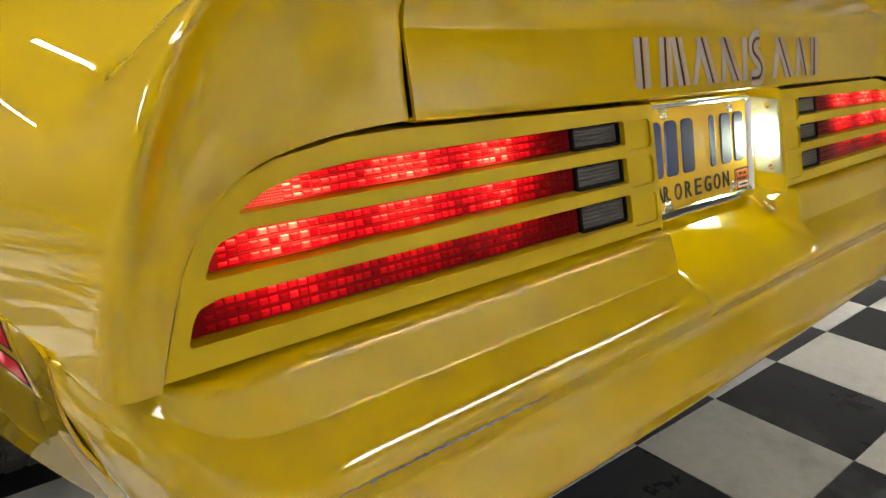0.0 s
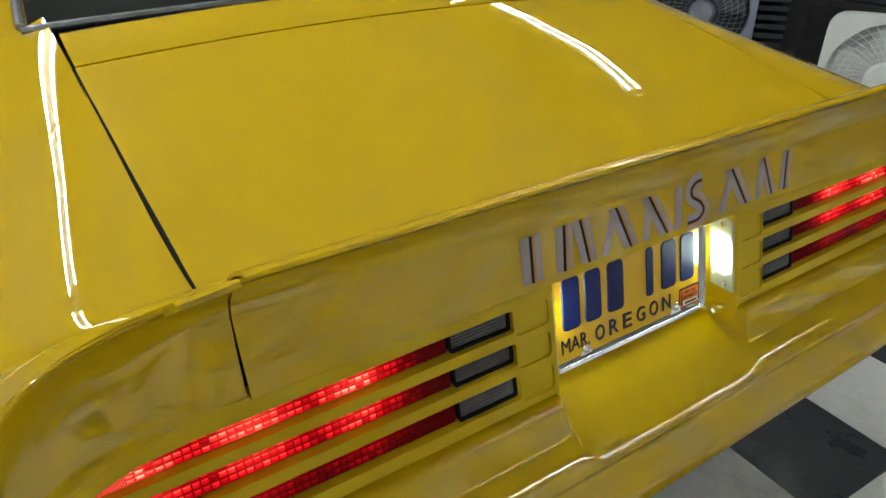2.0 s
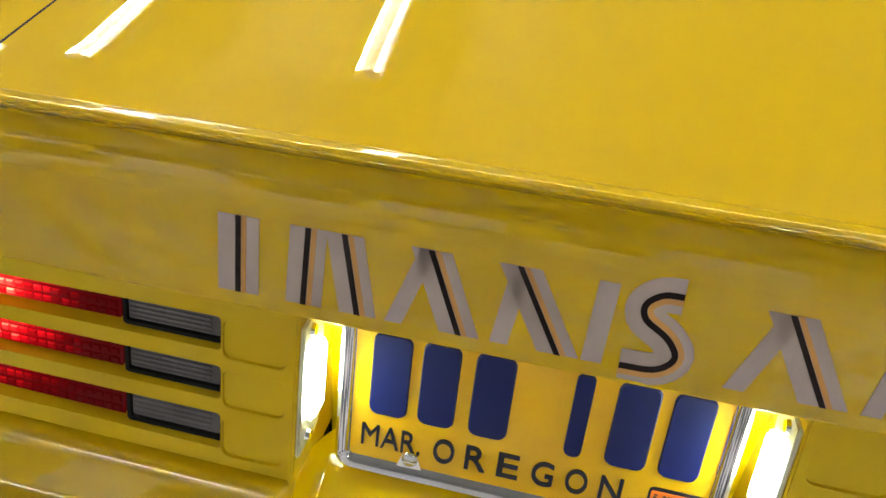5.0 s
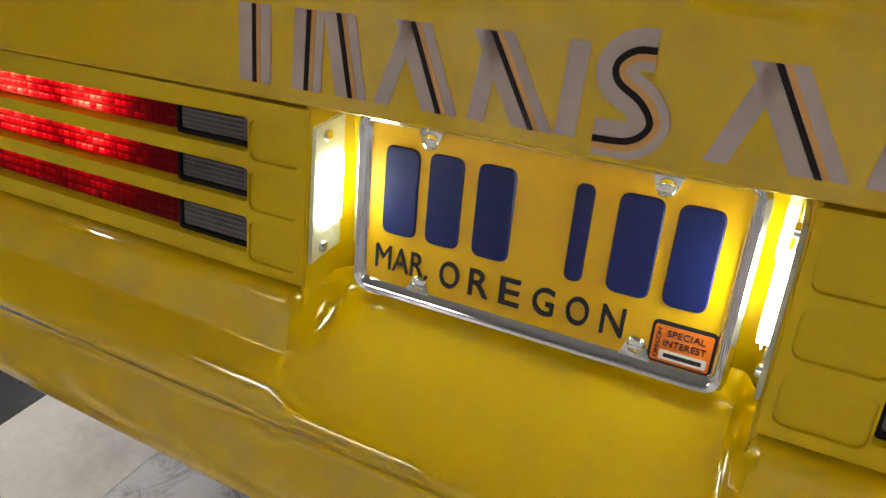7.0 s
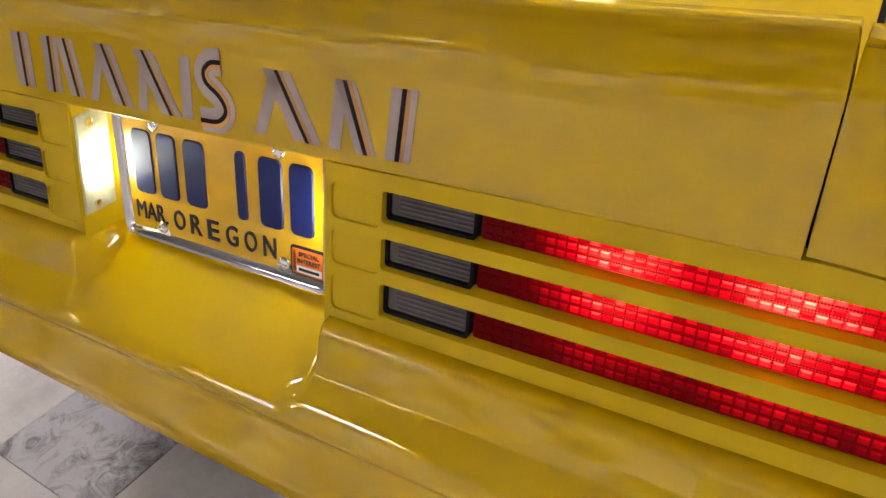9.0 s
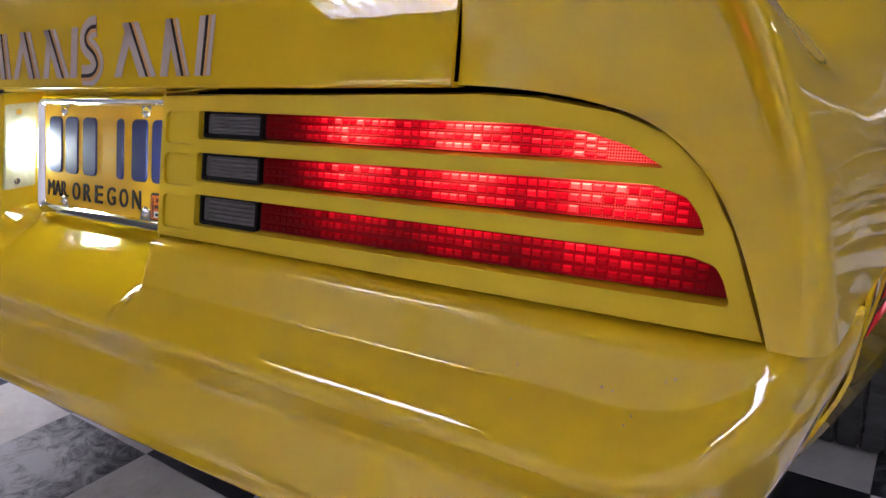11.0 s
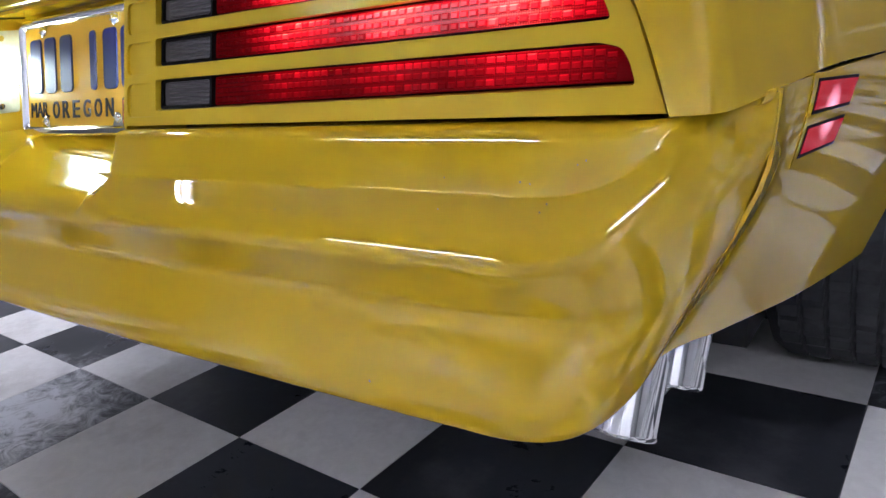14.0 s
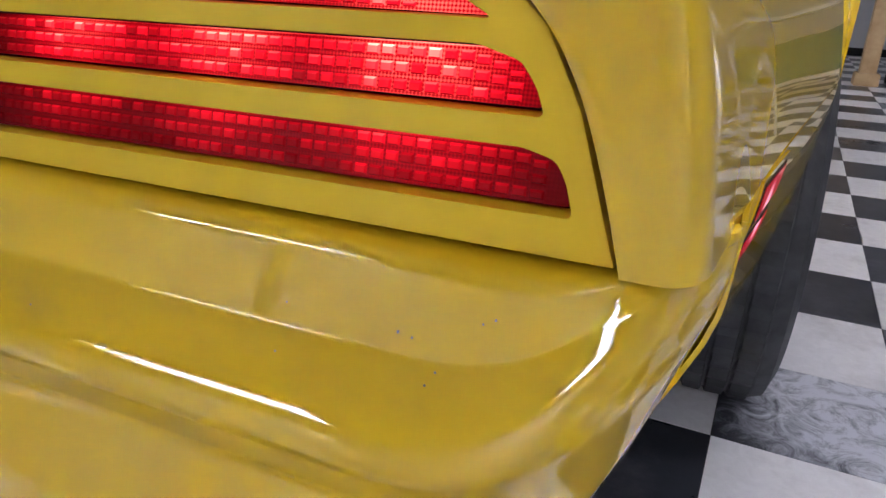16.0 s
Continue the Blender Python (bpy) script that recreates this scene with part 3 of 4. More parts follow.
rows = [[(u * lid_x(p[0]), p[0], p[1] + crown(u * lid_x(p[0]), p[0])) for p in spline(DECK, 140)] for u in np.linspace(-1, 1, 31)]
part("boot_lid", grid_mesh(rows, 0.004, True), PAINT, car, "yellow boot lid with a ducktail spoiler lip", True)
profile = spline(DECK, 140)
top = next(i for i, p in enumerate(profile) if p[1] > 0.8985)
# black strips put into the lid gaps in place of the shade there
for side in (1, -1):
    rows = [[(side * (lid_x(p[0]) + d), p[0], p[1] - (0.0050 if side > 0 else 0.0036)) for d in (-0.0015, 0.001, 0.0025, 0.0045)] for p in profile[top:] if p[0] > 0.008]
    part("gap_shade", grid_mesh(rows, 0.003, side > 0), BLACK, car, "black strip standing in for the shade in the lid gap")
COWL = [(0.586, 0.921), (0.62, 0.926), (0.66, 0.934), (0.70, 0.945), (0.712, 0.944)]
rows = [[(x, p[0], p[1] + crown(x, 0.58)) for p in spline(COWL, 12)] for x in np.linspace(-0.564, 0.564, 21)]
part("cowl_panel", grid_mesh(rows, 0.004, True), PAINT, car, "yellow panel under the rear window", True)
# unseen black boxes added so that the gaps read as deep shade
part("gap_backing", join(box(-0.655, 0.655, 0.045, 0.60, 0.50, 0.785), box(-0.60, 0.60, 0.56, 0.70, 0.6, 0.90), box(-0.68, -0.185, 0.012, 0.045, 0.52, 0.74), box(0.185, 0.68, 0.012, 0.045, 0.52, 0.74)), BLACK, car, "black boxes that keep the panel gaps dark")

# quarter panels: edge along the tail panel, crease, then stations towards the front
INNER = [(0.5485, 0.750), (0.612, 0.746), (0.668, 0.737), (0.704, 0.725), (0.726, 0.710), (0.748, 0.686), (0.766, 0.653), (0.786, 0.5985)]
INNER = [(x - 0.006 * (k > 0), panel_y(z) - 0.009, z) for k, (x, z) in enumerate(INNER)]
CREASE = [(0.5485, -0.079, 0.8975), (0.615, -0.080, 0.893), (0.678, -0.080, 0.880), (0.720, -0.080, 0.856), (0.751, -0.080, 0.816), (0.781, -0.079, 0.745), (0.798, -0.077, 0.690), (0.812, -0.072, 0.5995)]
BACK = [
    [(0.5560, 0.05, 0.8140), (0.630, 0.05, 0.8165), (0.698, 0.05, 0.809), (0.744, 0.05, 0.795), (0.770, 0.05, 0.773), (0.7955, 0.05, 0.740), (0.8130, 0.05, 0.690), (0.8255, 0.05, 0.603)],
    [(0.5590, 0.10, 0.8165), (0.634, 0.10, 0.8185), (0.705, 0.10, 0.809), (0.752, 0.10, 0.793), (0.778, 0.10, 0.771), (0.8020, 0.10, 0.738), (0.8195, 0.10, 0.690), (0.832, 0.10, 0.606)],
    [(0.5650, 0.30, 0.864), (0.645, 0.30, 0.856), (0.722, 0.30, 0.835), (0.782, 0.30, 0.808), (0.810, 0.30, 0.780), (0.8300, 0.30, 0.740), (0.847, 0.30, 0.690), (0.8595, 0.30, 0.606)],
    [(0.5690, 0.60, 0.923), (0.660, 0.60, 0.901), (0.752, 0.60, 0.864), (0.820, 0.60, 0.824), (0.852, 0.60, 0.790), (0.876, 0.60, 0.742), (0.893, 0.60, 0.690), (0.905, 0.60, 0.606)],
    [(0.575, 0.85, 0.972), (0.670, 0.85, 0.937), (0.772, 0.85, 0.888), (0.845, 0.85, 0.842), (0.882, 0.85, 0.800), (0.908, 0.85, 0.752), (0.926, 0.85, 0.690), (0.937, 0.85, 0.606)],
    [(0.590, 1.45, 1.10), (0.680, 1.45, 1.00), (0.790, 1.45, 0.935), (0.865, 1.45, 0.885), (0.900, 1.45, 0.830), (0.920, 1.45, 0.756), (0.937, 1.45, 0.690), (0.948, 1.45, 0.606)],
]
AXLE_Y, AXLE_Z, ARCH = 1.00, 0.335, 0.405


def arch(y):
    d = ARCH**2 - (y - AXLE_Y) ** 2
    return AXLE_Z + math.sqrt(d) if d > 0 else 0.0


def lower_edge(y):
    return max(interp(y, [0, 0.12, 0.29, 0.62, 1.40, 1.45], [0.400, 0.379, 0.354, 0.324, 0.30, 0.26]), arch(y))


SIDE = np.array(flow([(-0.08, 0.8105), (0.02, 0.8222), (0.10, 0.832), (0.30, 0.8595), (0.60, 0.905), (0.85, 0.937), (1.45, 0.948), (3.0, 0.945), (4.3, 0.88)], 241))
TUCK = np.array(flow([(0.0, 0.078), (0.12, 0.062), (0.3, 0.045), (0.6, 0.035), (1.5, 0.030)], 81))


def side_x(y, z):
    """Half width of the body side at y and z."""
    return interp(y, SIDE[:, 0], SIDE[:, 1]) - interp(y, TUCK[:, 0], TUCK[:, 1]) * max(0.0, (0.606 - z) / 0.21) ** 1.5


def quarter(side):
    N = 49
    curves = [flow(c, N) for c in (INNER, CREASE, *BACK)]
    cols = []
    for s in range(N):
        a, c, *back = [curve[s] for curve in curves]
        col = [a + np.array([0, 0.02, 0])]
        soft = interp(s, [0, 6, 20, N], [0.004, 0.010, 0.018, 0.020])
        stop = 1 - soft / np.linalg.norm(c - a)
        for t in range(21):
            t = t / 20 * stop
            p = a + (c - a) * t
            dip = 0.030 * math.sin(math.pi * t**1.5) * (1 - s / N)
            lid = interp(t, [0, 0.07, 0.25, 0.44, 0.56, 0.70, 0.86, 0.96, 1], [0, 0.006, 0.020, 0.032, 0.040, 0.040, 0.027, 0.011, 0])
            dip += (lid - dip) * (1 - smoothstep(0, 14, s))
            col.append(p + np.array([0, dip, 0]))
        out = (back[0] - c) / np.linalg.norm(back[0] - c)
        first, last = col[-1], c + out * soft * 1.25
        col += [(1 - t) ** 2 * first + 2 * t * (1 - t) * (c + np.array([0, 0.001, 0])) + t * t * last for t in [k / 8 for k in range(1, 8)]]
        rise = np.array([0, 0, 1 - smoothstep(4, 30, s)])
        col += flow([last, c + out * (0.026 + soft) + rise * 0.006, c + (back[0] - c) * 0.55 + rise * 0.009, *back], 64)
        done = []
        for p in col:
            z = max(p[2], arch(p[1])) if p[2] < 0.8 else p[2]
            done.append((side * p[0], p[1], z))
        cols.append(done)
    return part("quarter_panel", grid_mesh(cols, 0.004, side > 0), PAINT, car, "yellow rear quarter panel with the end of the spoiler", True)


def rear_fender(side):
    """The body side under the quarter panel, from the bumper seam round the wheel arch."""
    ys = [0.0, 0.02, 0.05, 0.08, 0.11, 0.14, 0.17, 0.20, 0.24, 0.28, 0.32, 0.38, 0.44, 0.50, 0.55, 0.60] + [0.60 + 0.09 * k / 12 for k in range(1, 13)]
    cols = []
    for y in ys:
        zt, zb = 0.604, min(lower_edge(y), 0.602)
        col = []
        for k in range(25):
            z = zt + (zb - zt) * k / 24
            # the front end of the bumper cover sets where this panel starts
            yy = y + interp(z, [0.402, 0.45, 0.50, 0.56, 0.604], [-0.006, -0.001, 0.006, 0.0135, 0.021]) * (1 - smoothstep(0, 0.14, y))
            start = interp(z, [0.402, 0.434, 0.459, 0.507, 0.536, 0.556, 0.604], [0.745, 0.764, 0.778, 0.804, 0.817, 0.823, 0.826])
            x = side_x(yy, z)
            x = start + 0.001 + (x - start) * smoothstep(-0.02, 0.13, y) if y < 0.13 else x
            col.append((side * x, yy, z))
        col.append((side * (abs(col[-1][0]) - 0.02), col[-1][1] + 0.004, col[-1][2] + 0.004))
        cols.append(col)
    return part("rear_fender", grid_mesh(cols, 0.003, side < 0), PAINT, car, "yellow lower rear wing ahead of the bumper seam", True)


for side in (1, -1):
    quarter(side)
    rear_fender(side)
    rows = [[(side * (interp(z, SEAM_Z, SEAM_X) - 0.007 + 0.10 * d), interp(z, SEAM_Z, SEAM_Y) + d, z) for d in (-0.003, 0.01, 0.03, 0.05)] for z in np.linspace(0.408, 0.598, 25)]
    part("joint_strip", grid_mesh(rows, 0.002, side > 0), PAINT, car, "yellow strip behind the bumper joint", True)


# ---- tail lamps
def rounded(pts, r, n=4):
    """Rounds the corners of a 2D outline."""
    out = []
    for i, p in enumerate(pts):
        a, b, c = Vector(pts[i - 1]), Vector(p), Vector(pts[(i + 1) % len(pts)])
        rr = min(r, (a - b).length * 0.45, (c - b).length * 0.45)
        p0, p1 = b + (a - b).normalized() * rr, b + (c - b).normalized() * rr
        for k in range(n + 1):
            t = k / n
            out.append(tuple((1 - t) ** 2 * p0 + 2 * t * (1 - t) * b + t * t * p1))
    return out


def inset(pts, d):
    """Moves a clockwise 2D outline inwards by d."""
    out = []
    for i, p in enumerate(pts):
        a, b, c = Vector(pts[i - 1]), Vector(p), Vector(pts[(i + 1) % len(pts)])
        e, f = (b - a).normalized(), (c - b).normalized()
        n, m = Vector((e.y, -e.x)), Vector((f.y, -f.x))
        out.append(tuple(b + (n + m) * (d / max(0.35, 1 + n.dot(m)))))
    return out


SLOTS = [
    [(0.236, 0.6985), (0.236, 0.7255), (0.600, 0.7220), (0.650, 0.7180), (0.682, 0.7095), (0.706, 0.6970)],
    [(0.236, 0.657), (0.236, 0.685), (0.700, 0.6860), (0.722, 0.680), (0.731, 0.669), (0.736, 0.6575)],
    [(0.236, 0.613), (0.236, 0.644), (0.728, 0.6440), (0.744, 0.640), (0.750, 0.631), (0.755, 0.6165)],
]
POCKETS = [[(0.183, za), (0.183, zb), (0.2345, zb), (0.2345, za)] for za, zb in ((0.6925, 0.7245), (0.6510, 0.6830), (0.6070, 0.6410))]
PANEL = [(0.176, 0.598), (0.176, 0.740), (0.56, 0.7425), (0.610, 0.7400), (0.672, 0.7305), (0.706, 0.7180), (0.732, 0.6950), (0.752, 0.661), (0.776, 0.599)]


def span_at(poly, x):
    """Lowest and highest z of an outline at x."""
    zs = []
    for (xa, za), (xb, zb) in zip(poly, poly[1:] + poly[:1]):
        if (xa > x) != (xb > x):
            zs.append(za + (zb - za) * (x - xa) / (xb - xa))
    return (min(zs), max(zs)) if len(zs) > 1 else None


def prism(outline, holes, side, back, front, lift=0.0):
    """A plate parallel to the tail panel, from front to back metres behind its plane, with holes cut through it."""
    bm = bmesh.new()
    edges = []
    for loop in [outline] + holes:
        vs = [bm.verts.new((side * x, panel_y(z) + front, z)) for x, z in loop]
        edges += [bm.edges.new((vs[i - 1], vs[i])) for i in range(len(vs))]
    bmesh.ops.triangle_fill(bm, edges=edges, use_beauty=True, use_dissolve=False)
    made = bmesh.ops.extrude_face_region(bm, geom=bm.faces[:])
    bmesh.ops.translate(bm, vec=(0, back - front, 0), verts=[v for v in made["geom"] if isinstance(v, bmesh.types.BMVert)])
    bmesh.ops.recalc_face_normals(bm, faces=bm.faces[:])
    return bm


def pillow(bm, xa, xb, za, zb, side, front, high):
    """One moulded square of a lens."""
    g = 0.0004
    d = 0.0013
    base = [bm.verts.new((side * x, panel_y(z) + front, z)) for x, z in ((xa + g, za + g), (xb - g, za + g), (xb - g, zb - g), (xa + g, zb - g))]
    top = [bm.verts.new((side * x, panel_y(z) + front - high, z)) for x, z in ((xa + d, za + d), (xb - d, za + d), (xb - d, zb - d), (xa + d, zb - d))]
    for q in [top] + [[base[i], base[(i + 1) % 4], top[(i + 1) % 4], top[i]] for i in range(4)]:
        bm.faces.new(q if side > 0 else q[::-1])


def tail_lamp(side):
    lamp = empty("tail_lamp")
    lamp.parent = car
    lamp["label"] = "tail lamp of three lit red strips"
    bezel = part("bezel", prism(PANEL, [rounded(s, 0.004) for s in SLOTS] + [rounded(p, 0.008) for p in POCKETS], side, 0.016, 0.0), SATIN, lamp, "yellow slotted lamp panel")
    soft = bezel.modifiers.new("bevel", "BEVEL")
    soft.width, soft.segments, soft.limit_method, soft.angle_limit = 0.0016, 2, "ANGLE", radians(50)
    part("pocket_floor", prism([(0.177, 0.600), (0.177, 0.735), (0.2355, 0.735), (0.2355, 0.600)], [], side, 0.008, 0.0030), SATIN, lamp)
    part("gasket", prism(inset(PANEL, 0.004), [], side, 0.034, 0.0155), BLACK, lamp, "black rubber gasket")
    wall = box(0.1745, 0.1785, 0.0, 1.0, 0.580, 0.742)
    for v in wall.verts:
        v.co = (side * v.co.x, panel_y(v.co.z) + 0.002 if v.co.y < 0.5 else 0.045, v.co.z)
    bmesh.ops.recalc_face_normals(wall, faces=wall.faces[:])
    part("inner_wall", wall, SATIN, lamp, "yellow wall beside the number plate")
    for row, slot in enumerate(SLOTS):
        za, zb = slot[0][1], slot[1][1]
        red = [(0.3225, za)] + [(0.3225, zb)] + slot[2:]
        red = rounded(inset(red, 0.0022), 0.003)
        bm = prism(red, [], side, 0.0155, 0.0095)
        plain = len(bm.faces)
        for c in range(53):
            xa, xb = 0.328 + 0.0084 * c, 0.328 + 0.0084 * (c + 0.94)
            spans = [span_at(red, x) for x in (xa, xb)]
            if None in spans:
                continue
            low, high = max(s[0] for s in spans) + 0.0006, min(s[1] for s in spans) - 0.0006
            for fa, fb in ((0.03, 0.29), (0.38, 0.64), (0.72, 0.97)):
                pa, pb = low + (high - low) * fa, low + (high - low) * fb
                if pb - pa > 0.003:
                    pillow(bm, xa, xb, pa, pb, side, 0.0095, 0.0014)
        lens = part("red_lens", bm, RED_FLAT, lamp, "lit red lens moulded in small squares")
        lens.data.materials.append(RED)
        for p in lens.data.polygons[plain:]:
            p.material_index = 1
        grey = rounded(inset([(0.236, za), (0.236, zb), (0.3225, zb), (0.3225, za)], 0.0040), 0.003)
        bm = prism(grey, [], side, 0.0155, 0.0095)
        for k in range(5):
            z = za + (zb - za) * (0.22 + 0.14 * k)
            pillow(bm, 0.2475, 0.3185, z - 0.0016, z + 0.0016, side, 0.0095, 0.0010)
        part("grey_lens", bm, CLEAR, lamp, "unlit ribbed grey reversing lens")
        rim = [(0.236, za), (0.236, zb), (0.3225, zb), (0.3225, za)]
        part("lens_liner", prism(rounded(inset(rim, 0.0004), 0.004), [rounded(inset(rim, 0.0034), 0.003)], side, 0.0155, 0.0065), BLACK, lamp, "black rubber liner round the grey lens")
    return lamp


for side in (1, -1):
    tail_lamp(side)

# ---- number plate in its recess
part("plate_recess", join(box(-0.176, 0.176, 0.032, 0.045, 0.55, 0.76), box(-0.176, 0.176, -0.020, 0.040, 0.7435, 0.7475)), PAINT, car, "yellow back of the plate recess")


def on_plate(bm, out=0.0):
    """Lays a mesh drawn in x and z (y towards the car) on the tilted number plate."""
    for v in bm.verts:
        x, y, z = v.co
        v.co = (x, y * 0.978 + 0.213 * (z - 0.66) - out, z)
    return bm


def flat(pts, thick, front=0.0):
    """A flat shape of x, z points with some thickness."""
    bm = bmesh.new()
    f = bm.faces.new([bm.verts.new((x, front, z)) for x, z in pts])
    made = bmesh.ops.extrude_face_region(bm, geom=[f])
    bmesh.ops.translate(bm, vec=(0, -thick, 0), verts=[v for v in made["geom"] if isinstance(v, bmesh.types.BMVert)])
    bmesh.ops.recalc_face_normals(bm, faces=bm.faces[:])
    return bm


def rect(xa, xb, za, zb, r=0.004):
    return rounded([(xa, za), (xa, zb), (xb, zb), (xb, za)], r)


def words(text, x, z, height, width, thick, mat, parent, name, turn=0.0):
    """Lettering on the plate, fitted to a height and width from its lower left corner."""
    cu = bpy.data.curves.new("words", "FONT")
    cu.body, cu.size, cu.extrude = text, 1.0, 0.02
    cu.offset = 0.009 if len(text) == 1 else 0.0
    ob = bpy.data.objects.new("words", cu)
    me = bpy.data.meshes.new_from_object(ob)
    bpy.data.objects.remove(ob)
    bm = bmesh.new()
    bm.from_mesh(me)
    bpy.data.meshes.remove(me)
    lo = [min(v.co[i] for v in bm.verts) for i in range(3)]
    hi = [max(v.co[i] for v in bm.verts) for i in range(3)]
    for v in bm.verts:
        u, w = (v.co.x - lo[0]) / (hi[0] - lo[0]) * width, (v.co.y - lo[1]) / (hi[1] - lo[1]) * height
        if turn:
            u, w = -w, u
        v.co = (x + u, -thick * (v.co.z - lo[2]) / (hi[2] - lo[2]), z + w)
    return part(name, on_plate(bm, 0.0012), mat, parent)


plate = empty("number_plate")
plate.parent = car
plate["label"] = "yellow number plate in a chrome frame"
part("plate_sheet", on_plate(flat(rect(-0.150, 0.150, 0.586, 0.732, 0.010), 0.0014)), PLATE, plate, "embossed yellow plate")
ring = rounded([(-0.1505, 0.5855), (-0.1505, 0.7325), (0.1505, 0.7325), (0.1505, 0.5855)], 0.014, 6)
bm = bmesh.new()
loops = []
for d, out in ((0.0, -0.010), (-0.004, 0.002), (-0.003, 0.0055), (0.0, 0.0075), (0.004, 0.0065), (0.007, 0.0035), (0.0085, 0.0012)):
    loops.append([bm.verts.new((x, -out, z)) for x, z in inset(ring, d)])
for a, b in zip(loops[:-1], loops[1:]):
    for i in range(len(a)):
        bm.faces.new((a[i - 1], a[i], b[i], b[i - 1]))
bmesh.ops.recalc_face_normals(bm, faces=bm.faces[:])
part("plate_frame", on_plate(bm), CHROME, plate, "chrome plate frame", True)
for x, z, up in ((-0.089, 0.7175, 1), (0.089, 0.7175, 1), (-0.090, 0.6015, -1), (0.090, 0.6035, -1)):
    part("tab", on_plate(flat([(x - 0.012, z + up * 0.012), (x + 0.012, z + up * 0.012), (x + 0.006, z - up * 0.004), (x - 0.006, z - up * 0.004)], 0.0012, -0.0016)), CHROME, plate, "chrome mounting tab")
    bm = bmesh.new()
    bmesh.ops.create_uvsphere(bm, u_segments=16, v_segments=8, radius=0.0068)
    for v in bm.verts:
        v.co = (x + v.co.x, -0.003 + v.co.y * 0.45, z + v.co.z)
    slot = box(x - 0.0058, x + 0.0058, -0.0066, -0.0050, z - 0.0006, z + 0.0006)
    part("screw", on_plate(join(bm, slot)), CHROME, plate, "slotted zinc screw", True)
# the registration is shown as plain embossed bars
for xa, xb in ((-0.1285, -0.0965), (-0.0885, -0.0580), (-0.0470, -0.0155), (0.0290, 0.0430), (0.0600, 0.0915), (0.1000, 0.1305)):
    bm = flat(rect(xa, xb, 0.637, 0.7095, 0.008), 0.0022, -0.0012)
    for v in bm.verts:
        if v.co.y < -0.003:
            v.co.x += (0.5 * (xa + xb) - v.co.x) * 0.08
            v.co.z += (0.673 - v.co.z) * 0.03
    part("plain_bar", on_plate(bm), NAVY, plate, "embossed navy bar", False)
words("MAR.", -0.1325, 0.6060, 0.0205, 0.0500, 0.0016, INK, plate, "month_lettering")
for letter, x in zip("OREGON", (-0.0715, -0.0452, -0.0188, 0.0088, 0.0355, 0.0620)):
    words(letter, x, 0.6045, 0.0222, 0.0172, 0.0016, INK, plate, "state_letter")
sticker = part("sticker_border", on_plate(flat(rect(0.0985, 0.1430, 0.5945, 0.6265, 0.005), 0.0006, -0.0013)), INK, plate, "dark sticker border")
part("sticker", on_plate(flat(rect(0.1005, 0.1405, 0.5965, 0.6235, 0.002), 0.0005, -0.0019)), ORANGE, plate, "orange sticker")
part("sticker_strip", on_plate(flat(rect(0.1065, 0.1385, 0.5985, 0.6055, 0.001), 0.0004, -0.0024)), PAPER, plate, "white strip")
part("plain_bar", on_plate(flat(rect(0.1095, 0.1355, 0.6005, 0.6035, 0.0003), 0.0003, -0.0028)), INK, plate, "grey bar")
words("SPECIAL", 0.1095, 0.6160, 0.0048, 0.026, 0.0018, INK, plate, "sticker_lettering")
words("INTEREST", 0.1080, 0.6085, 0.0048, 0.029, 0.0018, INK, plate, "sticker_lettering")
words("OREGON", 0.1055, 0.5990, 0.0030, 0.0220, 0.0018, INK, plate, "sticker_lettering", 1.0)

# ---- lamps on the walls beside the plate
for side in (1, -1):
    lamp = empty("plate_lamp")
    lamp.parent = car
    lamp["label"] = "lit white number plate lamp"

    def on_wall(bm):
        for v in bm.verts:
            u, out, z = v.co
            v.co = (side * (0.1745 - out), u - 0.0185 + 0.244 * (z - 0.665), z)
        bmesh.ops.recalc_face_normals(bm, faces=bm.faces[:])
        return bm

    part("lamp_base", on_wall(box(-0.021, 0.021, 0.0, 0.0035, 0.616, 0.727, 0.0012)), LAMP_BASE, lamp, "pale lamp base")
    bm = box(-0.0125, 0.0145, 0.0035, 0.0105, 0.641, 0.701, 0.004)
    part("lamp_lens", on_wall(bm), LIT, lamp, "glowing ribbed lens")
    for z in (0.6255, 0.7165):
        b = bmesh.new()
        bmesh.ops.create_cone(b, cap_ends=True, segments=14, radius1=0.0048, radius2=0.0040, depth=0.003, matrix=Matrix.Translation((-0.005, 0.005, z)) @ Matrix.Rotation(radians(-90), 4, "X"))
        part("screw", on_wall(b), CHROME, lamp, "small screw", True)

# ---- decal on the boot lid: plain slanted bars with dark and gold stripes
LID = [p for p in spline(DECK, 106) if 0.755 < p[1] < 0.83 and p[0] < -0.01]


def lid_y(z):
    return interp(z, [p[1] for p in LID], [p[0] for p in LID])


def slab(x, z0, z1, lean, wide, mat, name, lift):
    rows = []
    for k in range(6):
        t = k / 5
        z = z0 + (z1 - z0) * t
        rows.append([(x + lean * t, lid_y(z) - lift, z), (x + lean * t + wide, lid_y(z) - lift, z)])
    bm = grid_mesh(rows, 0.0003)
    part(name, bm, mat, decal)


